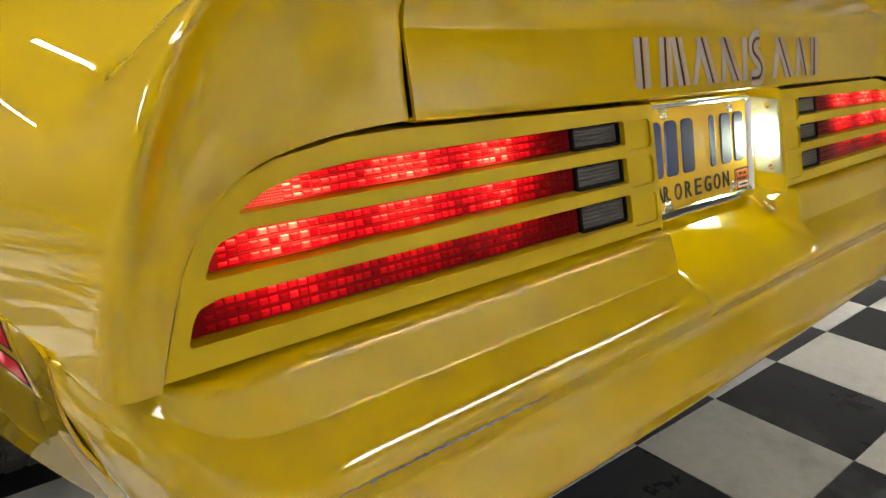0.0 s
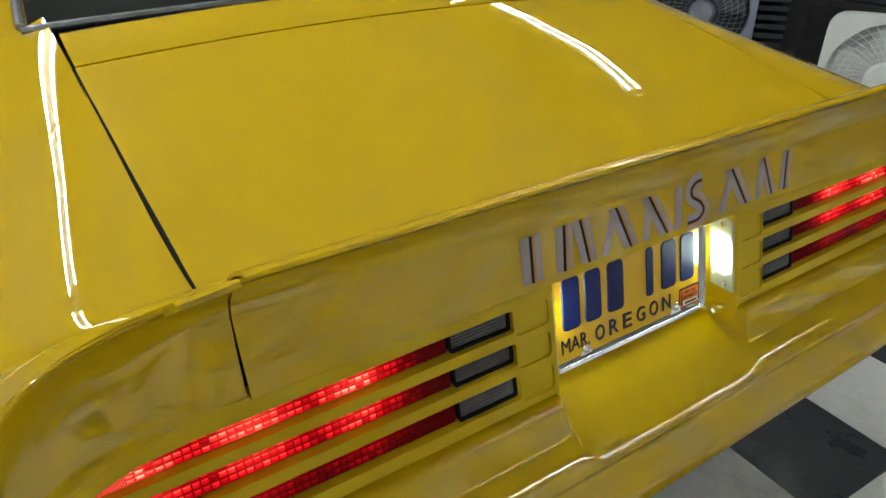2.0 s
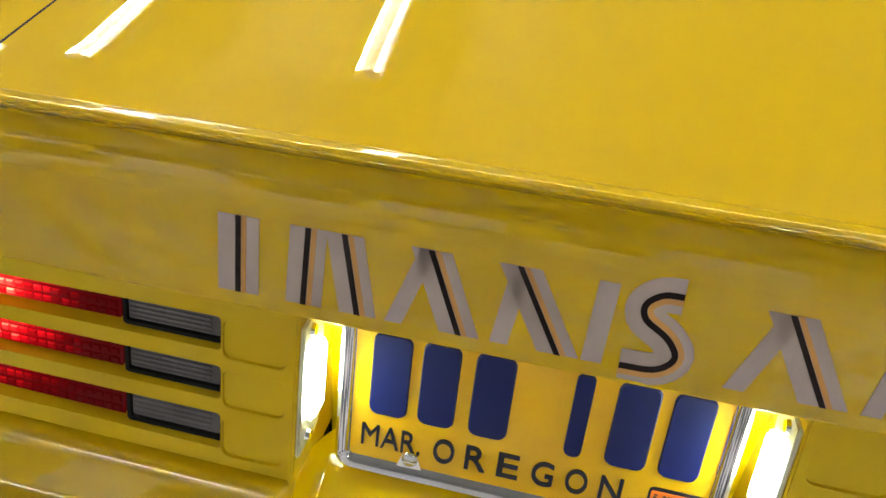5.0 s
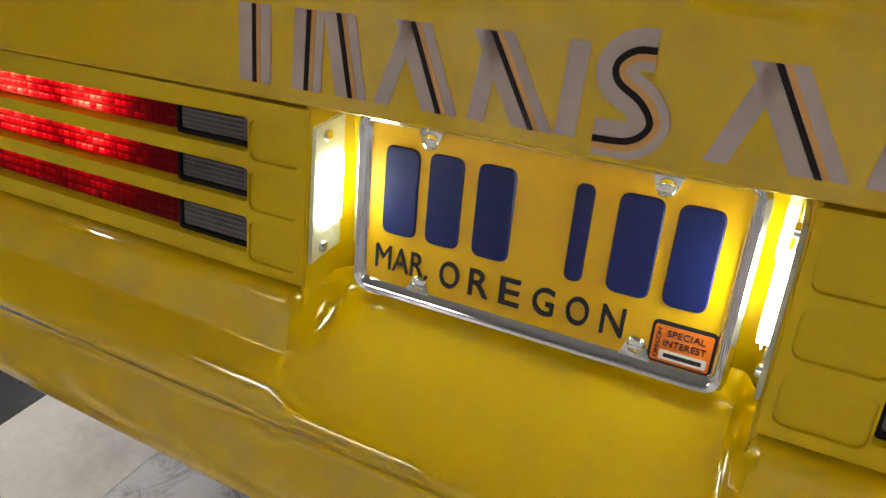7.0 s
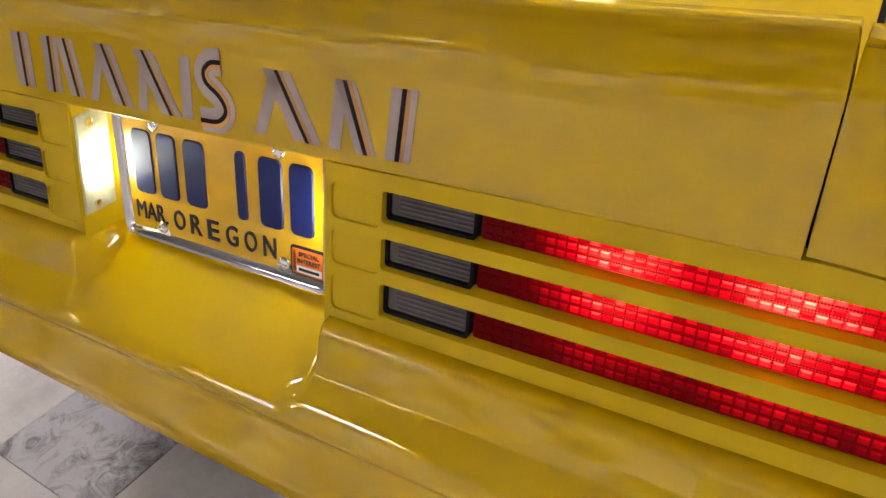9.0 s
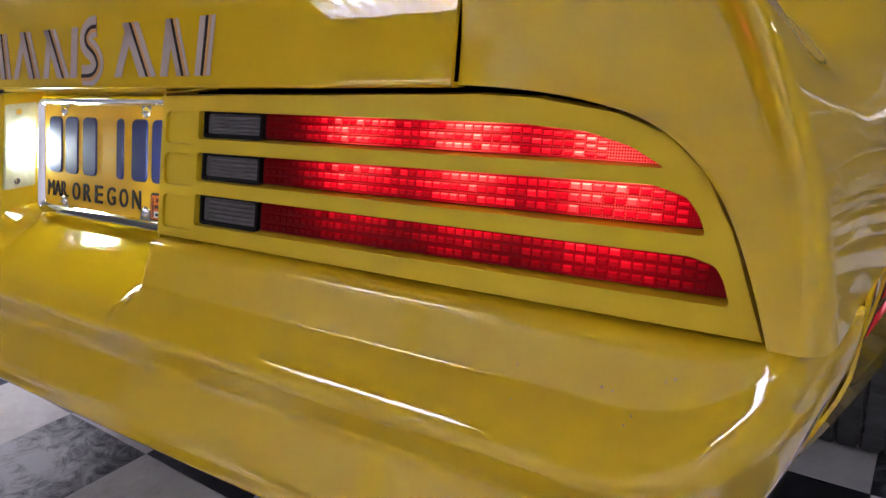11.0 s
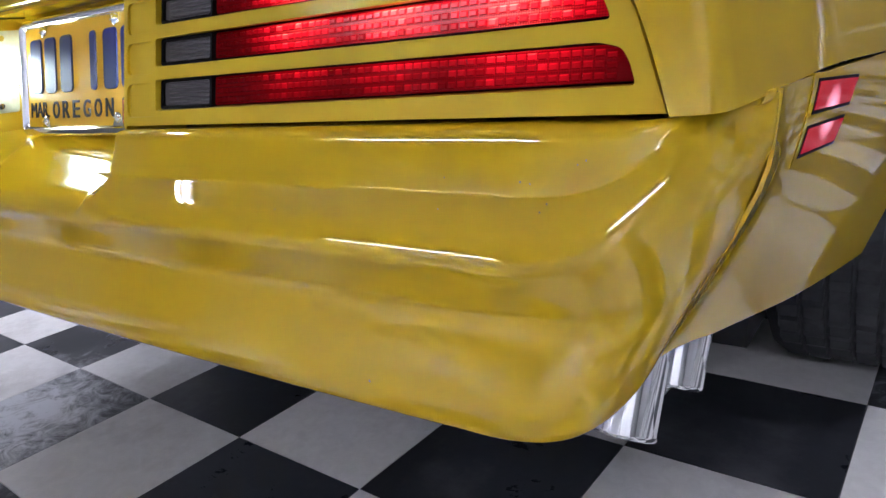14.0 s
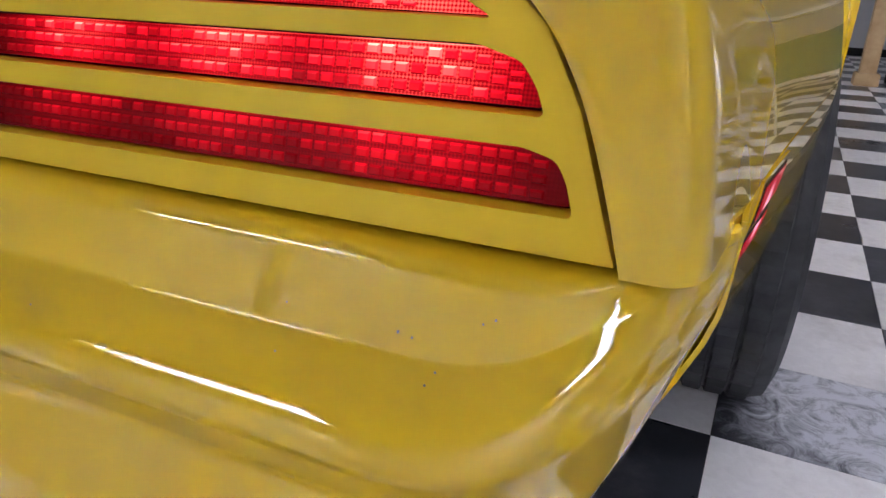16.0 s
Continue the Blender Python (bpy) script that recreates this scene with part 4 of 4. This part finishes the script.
decal = empty("boot_decal")
decal.parent = car
decal["label"] = "grey decal bars with dark and gold stripes"
for x, lean, wide, striped in ((-0.2290, 0.0, 0.030, 1), (-0.1790, 0.002, 0.026, 1), (-0.1400, -0.012, 0.026, 1), (-0.1080, 0.020, 0.012, 0), (-0.0700, -0.024, 0.027, 1), (-0.0360, 0.008, 0.012, 0), (-0.0045, -0.032, 0.027, 1),
                               (0.0240, 0.002, 0.013, 0), (0.1120, 0.022, 0.013, 0), (0.1570, -0.032, 0.029, 1), (0.1930, 0.008, 0.012, 0), (0.2200, -0.020, 0.020, 1), (0.2480, 0.006, 0.023, 1)):
    slab(x, 0.7605, 0.8155, lean, wide, DECAL_GREY, "decal_bar", 0.0008)
    if striped:
        slab(x + wide * 0.50 - 0.0022, 0.7605, 0.8155, lean, 0.0040, DECAL_DARK, "dark_stripe", 0.0013)
        slab(x + wide * 0.50 + 0.0022, 0.7605, 0.8155, lean, 0.0036, DECAL_GOLD, "gold_stripe", 0.0012)



def ribbon(points, wide, mat, name, lift, shift=0.0):
    """A curved band of the decal along a path of x, z points."""
    path = [np.array(p) for p in spline(points, 31)]
    rows = []
    for i, p in enumerate(path):
        d = path[min(i + 1, 30)] - path[max(i - 1, 0)]
        d = d / np.linalg.norm(d)
        n = np.array([-d[1], d[0]])
        rows.append([(q[0], lid_y(q[1]) - lift, q[1]) for q in (p + n * (shift - wide / 2), p + n * (shift + wide / 2))])
    part(name, grid_mesh(rows, 0.0003), mat, decal)


WAVE = [(0.0480, 0.7625), (0.0700, 0.7640), (0.0800, 0.7740), (0.0730, 0.7860), (0.0580, 0.7960), (0.0560, 0.8060), (0.0650, 0.8135), (0.0770, 0.8145)]
ribbon(WAVE, 0.0230, DECAL_GREY, "decal_bar", 0.0008)
ribbon(WAVE, 0.0040, DECAL_DARK, "dark_stripe", 0.0013)
ribbon(WAVE, 0.0036, DECAL_GOLD, "gold_stripe", 0.0012, -0.0040)

# ---- side markers
for side in (1, -1):
    mark = empty("side_marker")
    mark.parent = car
    mark["label"] = "lit red side marker in two strips"

    def on_side(quad, out, n=6):
        """A bulged patch on the body side between four (y, z) corners."""
        rows = []
        for i in range(n + 1):
            row = []
            for j in range(n + 1):
                a, b = np.array(quad[0]) + (np.array(quad[1]) - quad[0]) * i / n, np.array(quad[3]) + (np.array(quad[2]) - quad[3]) * i / n
                y, z = a + (b - a) * j / n
                row.append((side * (side_x(y, z) + out), y, z))
            rows.append(row)
        return rows

    part("marker_bezel", grid_mesh(on_side([(0.100, 0.534), (0.104, 0.606), (0.246, 0.598), (0.208, 0.530)], 0.0015), 0.008, side < 0), PAINT, mark, "raised yellow bezel")
    part("marker_gasket", grid_mesh(on_side([(0.113, 0.574), (0.115, 0.6010), (0.2345, 0.5930), (0.2215, 0.568)], 0.0020), 0.004, side < 0), BLACK, mark, "dark gasket")
    part("marker_gasket", grid_mesh(on_side([(0.109, 0.5405), (0.111, 0.5655), (0.2165, 0.5605), (0.2045, 0.5365)], 0.0020), 0.004, side < 0), BLACK, mark, "dark gasket")
    part("marker_lens", grid_mesh(on_side([(0.116, 0.577), (0.118, 0.5985), (0.231, 0.5905), (0.219, 0.571)], 0.0025), 0.004, side < 0), MARKER, mark, "glowing red lens")
    part("marker_lens", grid_mesh(on_side([(0.112, 0.5435), (0.114, 0.563), (0.213, 0.558), (0.202, 0.5395)], 0.0025), 0.004, side < 0), MARKER, mark, "glowing red lens")

# ---- exhaust tips
for side in (1, -1):
    tips = empty("exhaust_tips")
    tips.parent = car
    tips["label"] = "pair of polished chrome exhaust tips"
    for cx, cy, cz in ((0.664, 0.145, 0.232), (0.684, 0.245, 0.247)):
        d = Vector((side * 0.03, 0.42, 0.90)).normalized()
        e = Vector((side * cx, cy, cz))
        bm = bmesh.new()
        rings = []
        q = d.to_track_quat("Z", "X").to_matrix()
        for r, s in ((0.030, 0.16), (0.0315, 0.004), (0.0325, 0.0), (0.0345, -0.002), (0.036, 0.0), (0.036, 0.004), (0.0355, 0.20), (0.034, 0.27)):
            rings.append([bm.verts.new(e + d * s + q @ Vector((r * math.cos(a), r * math.sin(a), 0))) for a in [2 * math.pi * k / 28 for k in range(28)]])
        for a, b in zip(rings[:-1], rings[1:]):
            for k in range(28):
                bm.faces.new((a[k - 1], a[k], b[k], b[k - 1]))
        bm.faces.new(rings[0])
        bmesh.ops.recalc_face_normals(bm, faces=bm.faces[:])
        part("exhaust_pipe", bm, CHROME, tips, "", True)

# ---- wheels
def wheel(x_in, x_out, y, r):
    w = empty("wheel")
    w.parent = car
    w["label"] = "wide black tyre on a steel rim"
    s = 1 if x_out > 0 else -1
    a, b = abs(x_in), abs(x_out)
    profile = [(a + 0.03, 0.20), (a + 0.004, 0.24), (a, 0.29), (a + 0.012, r - 0.014), (a + 0.03, r - 0.003)]
    n = 5
    step = (b - a - 0.06) / n
    for k in range(n):
        u = a + 0.03 + k * step
        profile += [(u + 0.003, r), (u + step - 0.006, r), (u + step - 0.004, r - 0.007), (u + step - 0.001, r - 0.007)]
    profile += [(b - 0.012, r - 0.014), (b, 0.29), (b - 0.004, 0.24), (b - 0.03, 0.20)]
    bm = bmesh.new()
    m = 96
    rings = []
    for k in range(m):
        an = 2 * math.pi * k / m
        groove = 0.005 if k % 2 else 0.0
        ring = []
        for i, (u, rr) in enumerate(profile):
            d = rr - (groove if rr > r - 0.001 else 0)
            ring.append(bm.verts.new((s * u, y + d * math.sin(an), r + d * math.cos(an))))
        rings.append(ring)
    for k in range(m):
        p, q = rings[k - 1], rings[k]
        for i in range(len(profile) - 1):
            f = (p[i], p[i + 1], q[i + 1], q[i])
            bm.faces.new(f if s > 0 else f[::-1])
    bmesh.ops.recalc_face_normals(bm, faces=bm.faces[:])
    part("tyre", bm, RUBBER, w, "ribbed black tyre tread")
    bm = bmesh.new()
    rings = []
    for u, rr in ((b - 0.03, 0.215), (b - 0.02, 0.205), (b - 0.05, 0.19), (b - 0.06, 0.10), (b - 0.035, 0.06), (b - 0.03, 0.001)):
        rings.append([bm.verts.new((s * u, y + rr * math.sin(2 * math.pi * k / 32), r + rr * math.cos(2 * math.pi * k / 32))) for k in range(32)])
    for p, q in zip(rings[:-1], rings[1:]):
        for k in range(32):
            bm.faces.new((p[k - 1], p[k], q[k], q[k - 1]))
    bmesh.ops.recalc_face_normals(bm, faces=bm.faces[:])
    part("rim", bm, STEEL, w, "grey steel rim", True)


for side in (1, -1):
    wheel(side * 0.690, side * 0.936, AXLE_Y - 0.02, 0.335)
    wheel(side * 0.70, side * 0.91, 3.75, 0.33)
# the last, lowest box is added to block light from the floor underneath
part("wheel_housing", join(box(-0.66, 0.66, 0.30, 1.5, 0.22, 0.70), box(-0.80, -0.60, 0.30, 0.56, 0.42, 0.60), box(0.60, 0.80, 0.30, 0.56, 0.42, 0.60), box(-0.88, 0.88, 0.62, 1.45, 0.76, 0.82), box(-0.78, 0.78, 1.42, 4.2, 0.18, 0.70), box(-0.69, 0.69, 0.62, 1.5, 0.13, 0.30)), UNDER, car, "black underbody with a low box added to shade the floor")

# ---- front part of the body
def door_side(side):
    cols = []
    for y in [1.36, 1.45, 1.6, 2.0, 2.6, 3.0, 3.3, 3.36, 3.45, 3.6, 3.75, 3.9, 4.05, 4.13, 4.3, 4.55]:
        d = 0.40**2 - (y - 3.75) ** 2
        zb = max(lower_edge(1.4) if y < 1.42 else 0.24, 0.33 + math.sqrt(d) if d > 0 else 0)
        top = interp(y, [1.36, 3.0, 4.6], [0.935, 0.93, 0.86])
        w = interp(y, [1.36, 3.0, 4.2, 4.6], [0, 0, -0.02, -0.09])
        col = []
        for x, z in ((0.79, top), (0.865, top - 0.05), (0.90, top - 0.105), (0.926, 0.756), (0.940, 0.69), (0.948, 0.606), (0.938, 0.45), (0.90, 0.30), (0.86, 0.24)):
            col.append((side * (x + w), y, max(z, zb) if z < 0.8 else z))
        cols.append([tuple(p) for p in spline(col, 33)])
    return part("body_side", grid_mesh(cols, 0.004, side < 0), PAINT, car, "yellow door and front wing", True)


for side in (1, -1):
    door_side(side)
rows = []
for y, z, w in ((2.95, 0.955, 0.80), (3.2, 0.95, 0.80), (3.8, 0.925, 0.78), (4.3, 0.88, 0.74), (4.6, 0.80, 0.70), (4.72, 0.66, 0.70), (4.74, 0.45, 0.72), (4.66, 0.30, 0.74)):
    rows.append([(x * w, y - 0.10 * x * x, z + 0.03 * (1 - x * x)) for x in np.linspace(-1, 1, 13)])
part("bonnet", grid_mesh(rows, 0.005), PAINT, car, "yellow bonnet and nose", True)
rows = []
for y, z, w in ((1.42, 1.195, 0.53), (1.55, 1.222, 0.535), (1.9, 1.238, 0.55), (2.2, 1.215, 0.56), (2.28, 1.20, 0.56)):
    rows.append([(x * w, y, z - 0.03 * abs(x) ** 3) for x in np.linspace(-1, 1, 13)])
part("roof", grid_mesh(rows, 0.02), PAINT, car, "yellow roof", True)
rows = []
for k in range(13):
    s = k / 12
    y, z = 0.715 + s * 0.72, 0.964 + 0.235 * math.sin(s * math.pi / 2) ** 0.95
    w = 0.60 - 0.07 * s
    rows.append([(x * w, y + 0.05 * x * x * (1 - s), z - (0.022 + 0.01 * s) * x * x) for x in np.linspace(-1, 1, 17)])
glass = part("rear_window", grid_mesh(rows, 0.006), GLASS_DARK, car, "dark rear window glass", True)
edge = [(x * 0.61, 0.708 + 0.05 * x * x, 0.968 - 0.022 * x * x) for x in np.linspace(-1, 1, 25)]
part("window_trim", join(tube(edge, 0.0075, 8), tube([(s[0] * 1.0, s[1], s[2] + 0.004) for s in [(-0.61, 0.758, 0.948), (-0.575, 1.1, 1.10), (-0.545, 1.40, 1.17)]], 0.008, 8), tube([(0.61, 0.758, 0.952), (0.575, 1.1, 1.104), (0.545, 1.40, 1.174)], 0.008, 8)), TRIM, car, "bright rear window trim", True)
rows = [[(x * (0.56 + 0.16 * k), 2.27 + 0.72 * k, 1.205 - 0.245 * k - 0.03 * abs(x) ** 3) for x in np.linspace(-1, 1, 13)] for k in (0, 0.33, 0.66, 1.0)]
part("windscreen", grid_mesh(rows, 0.006), GLASS_DARK, car, "dark windscreen glass", True)
for side in (1, -1):
    rows = [[(side * (0.545 + (0.79 - 0.545) * k), y0_ + (y1_ - y0_) * k, z0_ + (z1_ - z0_) * k) for k in np.linspace(0, 1, 7)] for y0_, z0_, y1_, z1_ in ((1.45, 1.17, 1.42, 0.95), (1.8, 1.20, 1.8, 0.94), (2.27, 1.17, 2.95, 0.94))]
    part("side_window", grid_mesh(rows, 0.006, side < 0), GLASS_DARK, car, "dark side window", True)

# ---------------------------------------------------------------- things round the car
def grille(r, wires, turns, bar, depth):
    """Round wire guard of a fan in the plane x, z, bulging towards -y."""
    bms = []
    for k in range(turns):
        rr = r * (k + 1) / turns
        y = -depth * (1 - (rr / r) ** 2)
        bms.append(tube([(rr * math.cos(a), y, rr * math.sin(a)) for a in np.linspace(0, 2 * math.pi, 41)], bar, 4, False))
    for k in range(wires):
        a = 2 * math.pi * k / wires
        bms.append(tube([(s * r * math.cos(a + 0.5 * s), -depth * (1 - s * s), s * r * math.sin(a + 0.5 * s)) for s in (0.22, 0.45, 0.7, 1.0)], bar, 4, False))
    return join(*bms)


def box_fan(name, plastic, label, r, size, dark):
    fan = tagged(empty(name), label, "fan")
    hs = size / 2
    bm = bmesh.new()
    outer = rounded([(-hs, -hs), (-hs, hs), (hs, hs), (hs, -hs)], size * 0.16, 6)
    hole = [(r * math.cos(a), r * math.sin(a)) for a in np.linspace(0, 2 * math.pi, 49)[:-1]]
    edges = []
    for loop in (outer, hole):
        vs = [bm.verts.new((x, 0.0, z)) for x, z in loop]
        edges += [bm.edges.new((vs[i - 1], vs[i])) for i in range(len(vs))]
    bmesh.ops.triangle_fill(bm, edges=edges, use_beauty=True, use_dissolve=False)
    made = bmesh.ops.extrude_face_region(bm, geom=bm.faces[:])
    bmesh.ops.translate(bm, vec=(0, 0.12, 0), verts=[v for v in made["geom"] if isinstance(v, bmesh.types.BMVert)])
    bmesh.ops.recalc_face_normals(bm, faces=bm.faces[:])
    part("housing", bm, plastic, fan)
    part("grille", grille(r, 40, 8, 0.0016, 0.03), plastic, fan, "round wire guard")
    hub = bmesh.new()
    bmesh.ops.create_cone(hub, cap_ends=True, segments=28, radius1=0.075, radius2=0.06, depth=0.03, matrix=Matrix.Translation((0, -0.035, 0)) @ Matrix.Rotation(radians(90), 4, "X"))
    part("hub", hub, plastic, fan, "round hub cover", True)
    knob = bmesh.new()
    bmesh.ops.create_cone(knob, cap_ends=True, segments=18, radius1=0.022, radius2=0.018, depth=0.03, matrix=Matrix.Translation((0.01, -0.05, 0.10)) @ Matrix.Rotation(radians(90), 4, "X"))
    part("knob", knob, WHITE_PLASTIC, fan, "white knob", True)
    for k in range(5):
        a = 2 * math.pi * k / 5
        rows = []
        for i in range(7):
            s = 0.05 + (r * 0.93 - 0.05) * i / 6
            rows.append([(s * math.cos(a + w), 0.05 + 0.05 * (w - 0.3), s * math.sin(a + w)) for w in np.linspace(0, 0.75, 6)])
        part("blade", grid_mesh(rows, 0.003), dark, fan, "", True)
    part("back_guard", box(-r * 1.02, r * 1.02, 0.105, 0.112, -r * 1.02, r * 1.02), dark, fan, "dark back guard")
    return fan


fan = box_fan("box_fan", GREY_PLASTIC, "grey-blue plastic floor fan with round wire guard", 0.265, 0.60, DARK_PLASTIC)
for k in range(9):
    part("vent_rib", box(0.31, 0.47, 0.0, 0.10, -0.22 + 0.05 * k, -0.195 + 0.05 * k, 0.004), DARK_PLASTIC, fan)
for x in (-0.2, 0.2):
    part("foot", box(x - 0.03, x + 0.03, -0.08, 0.20, -0.405, -0.285, 0.008), GREY_PLASTIC, fan)
fan.matrix_basis = pose(2.92, 2.16, 0.405, -6, 0, -52)
fan2 = box_fan("box_fan", WHITE_PLASTIC, "white plastic box fan with round wire guard", 0.24, 0.54, WHITE_PLASTIC)
for x in (-0.18, 0.18):
    part("foot", box(x - 0.025, x + 0.025, -0.08, 0.20, -0.315, -0.255, 0.006), WHITE_PLASTIC, fan2)
fan2.matrix_basis = pose(2.72, 0.98, 0.315, -4, 0, -62)

# black covered bench with a plastic tote on it
bench = tagged(empty("covered_bench"), "low bench covered with a black cloth", "bench")
rows = []
rng = random.Random(5)
for i in range(25):
    a = i / 24
    y = 0.95 + a * 1.45
    fold = 0.025 * math.sin(i * 1.9) + 0.012 * rng.uniform(-1, 1)
    rows.append([(3.16 + fold, y, 0.0), (3.18 + fold * 0.8, y, 0.18), (3.20 + fold * 0.5, y, 0.36), (3.22, y, 0.50), (3.26, y, 0.525), (3.6, y, 0.53), (3.9, y, 0.52), (3.94, y, 0.3), (3.95, y, 0.0)])
part("cloth", grid_mesh(rows, 0.004), CLOTH, bench, "black cloth hanging in folds")
for x, y in ((3.3, 1.05), (3.3, 2.3), (3.85, 1.05), (3.85, 2.3)):
    part("leg", box(x - 0.03, x + 0.03, y - 0.03, y + 0.03, 0, 0.50), BLACK, bench)
tote = tagged(empty("storage_tote", (3.52, 1.45, 0.532)), "dark blue-grey plastic storage tote with ribbed lid", "storage box")
bm = bmesh.new()
loops = []
for w, d, z in ((0.22, 0.34, 0.0), (0.25, 0.38, 0.26), (0.27, 0.40, 0.265), (0.27, 0.40, 0.29)):
    loops.append([bm.verts.new((x, y, z)) for x, y in rounded([(-w, -d), (-w, d), (w, d), (w, -d)], 0.05)])
for a, b in zip(loops[:-1], loops[1:]):
    for i in range(len(a)):
        bm.faces.new((a[i - 1], a[i], b[i], b[i - 1]))
bm.faces.new(loops[0])
bm.faces.new(loops[-1])
bmesh.ops.recalc_face_normals(bm, faces=bm.faces[:])
part("tub", bm, DARK_PLASTIC, tote)
part("lid", join(box(-0.28, 0.28, -0.41, 0.41, 0.29, 0.32, 0.012), box(-0.20, 0.20, -0.32, 0.32, 0.32, 0.335, 0.006)), GREY_PLASTIC, tote, "ribbed lid")

# foil-wrapped bundle behind the grey fan
rng = random.Random(3)
rows = []
for i in range(33):
    a = 2 * math.pi * i / 32
    row = []
    for j in range(15):
        b = j / 14
        r = (0.30 + 0.04 * math.sin(5 * a + 3 * b)) * math.sin(math.pi * (0.12 + 0.80 * b)) ** 0.5
        r += rng.uniform(-0.02, 0.02) if i < 32 else 0
        row.append((r * math.cos(a), 1.25 * r * math.sin(a), 0.62 * b))
    rows.append(row if i < 32 else rows[0])
bundle = tagged(part("foil_bundle", grid_mesh(rows, 0.002, True), FOIL), "crumpled silver foil insulation bundle", "foil bundle")
bundle.location = (3.15, 3.05, 0.0)

# far end of the garage
post = tagged(part("post", join(box(1.60, 1.72, 6.25, 6.37, 0.0, h, 0.006), box(1.57, 1.75, 6.22, 6.40, 0.0, 0.10, 0.005)), WOOD), "pale wooden post", "post", kind="structure")
table = tagged(empty("work_table", (2.35, 6.30, 0.0)), "steel work table on castors", "table")
part("table_top", box(-0.55, 0.55, -0.30, 0.30, 0.86, 0.90, 0.006), STEEL, table)
part("shelf", box(-0.50, 0.50, -0.26, 0.26, 0.16, 0.19, 0.004), STEEL, table)
for sx in (-0.5, 0.5):
    for sy in (-0.26, 0.26):
        leg = part("leg", box(sx - 0.02, sx + 0.02, sy - 0.02, sy + 0.02, 0.09, 0.86, 0.003), STEEL, table)
        c = bmesh.new()
        bmesh.ops.create_cone(c, cap_ends=True, segments=18, radius1=0.045, radius2=0.045, depth=0.03, matrix=Matrix.Translation((sx, sy, 0.045)) @ Matrix.Rotation(radians(90), 4, "Y"))
        part("castor", c, BLACK, table, "black castor", True)
crate = tagged(part("green_crate", join(box(2.05, 2.55, 6.10, 6.50, 0.19, 0.60, 0.01), box(2.02, 2.58, 6.07, 6.53, 0.56, 0.61, 0.006)), GREEN), "dark green crate on the table shelf", "crate")

# folding step ladder standing open ahead on the right
ladder = tagged(empty("step_ladder", (2.15, 3.75, 0.0)), "pale aluminium folding step ladder", "ladder")
for sx in (-0.22, 0.22):
    part("stile", tube([(sx, -0.28, 0.0), (sx * 0.75, 0.0, 1.15)], 0.018, 8), ALU, ladder)
    part("rear_leg", tube([(sx, 0.34, 0.0), (sx * 0.75, 0.05, 1.13)], 0.014, 8), ALU, ladder)
for k in range(1, 5):
    u = k / 5
    w = 0.22 * (1 - 0.25 * u)
    part("tread", box(-w, w, -0.28 + 0.28 * u - 0.04, -0.28 + 0.28 * u + 0.05, 1.15 * u - 0.012, 1.15 * u + 0.012, 0.004), ALU, ladder)
part("top_step", box(-0.19, 0.19, -0.08, 0.12, 1.14, 1.17, 0.006), ALU, ladder)

# ---------------------------------------------------------------- floor tiles
def tile_mesh(name, mat):
    me = bpy.data.meshes.new(name)
    e, c, t = 0.1518, 0.1512, 0.0035
    vs = [(-e, -e, -t), (e, -e, -t), (e, e, -t), (-e, e, -t), (-e, -e, -0.0005), (e, -e, -0.0005), (e, e, -0.0005), (-e, e, -0.0005), (-c, -c, 0), (c, -c, 0), (c, c, 0), (-c, c, 0)]
    me.from_pydata(vs, [], [(0, 1, 5, 4), (1, 2, 6, 5), (2, 3, 7, 6), (3, 0, 4, 7), (4, 5, 9, 8), (5, 6, 10, 9), (6, 7, 11, 10), (7, 4, 8, 11), (8, 9, 10, 11)])
    me.materials.append(mat)
    return me


pale, dark = tile_mesh("white_tile", WHITE_TILE), tile_mesh("black_tile", BLACK_TILE)
rest = {0: ([], []), 1: ([], [])}
for i in range(-28, 29):
    for j in range(-22, 34):
        cx, cy = lattice(i + 0.5, j + 0.5)
        if not (x0 - 0.1 < cx < x1 + 0.1 and y0 - 0.1 < cy < y1 + 0.1):
            continue
        shade = (i + j) % 2
        if -2.2 < cx < 2.4 and -1.3 < cy < 3.1:
            ob = new("floor_tile", pale if shade == 0 else dark)
            ob.location, ob.rotation_euler = (cx, cy, 0), (0, 0, TURN)
            ob.parent = floor
        else:
            vs, fs = rest[shade]
            n = len(vs)
            c, s = math.cos(TURN), math.sin(TURN)
            vs += [(cx + v.co.x * c - v.co.y * s, cy + v.co.x * s + v.co.y * c, v.co.z) for v in pale.vertices]
            fs += [tuple(n + k for k in p.vertices) for p in pale.polygons]
for shade, mat in ((0, WHITE_TILE), (1, BLACK_TILE)):
    me = bpy.data.meshes.new("far_tiles")
    me.from_pydata(rest[shade][0], [], rest[shade][1])
    me.materials.append(mat)
    ob = new("far_tiles", me)
    ob.parent = floor
    tagged(ob, kind="stuff")
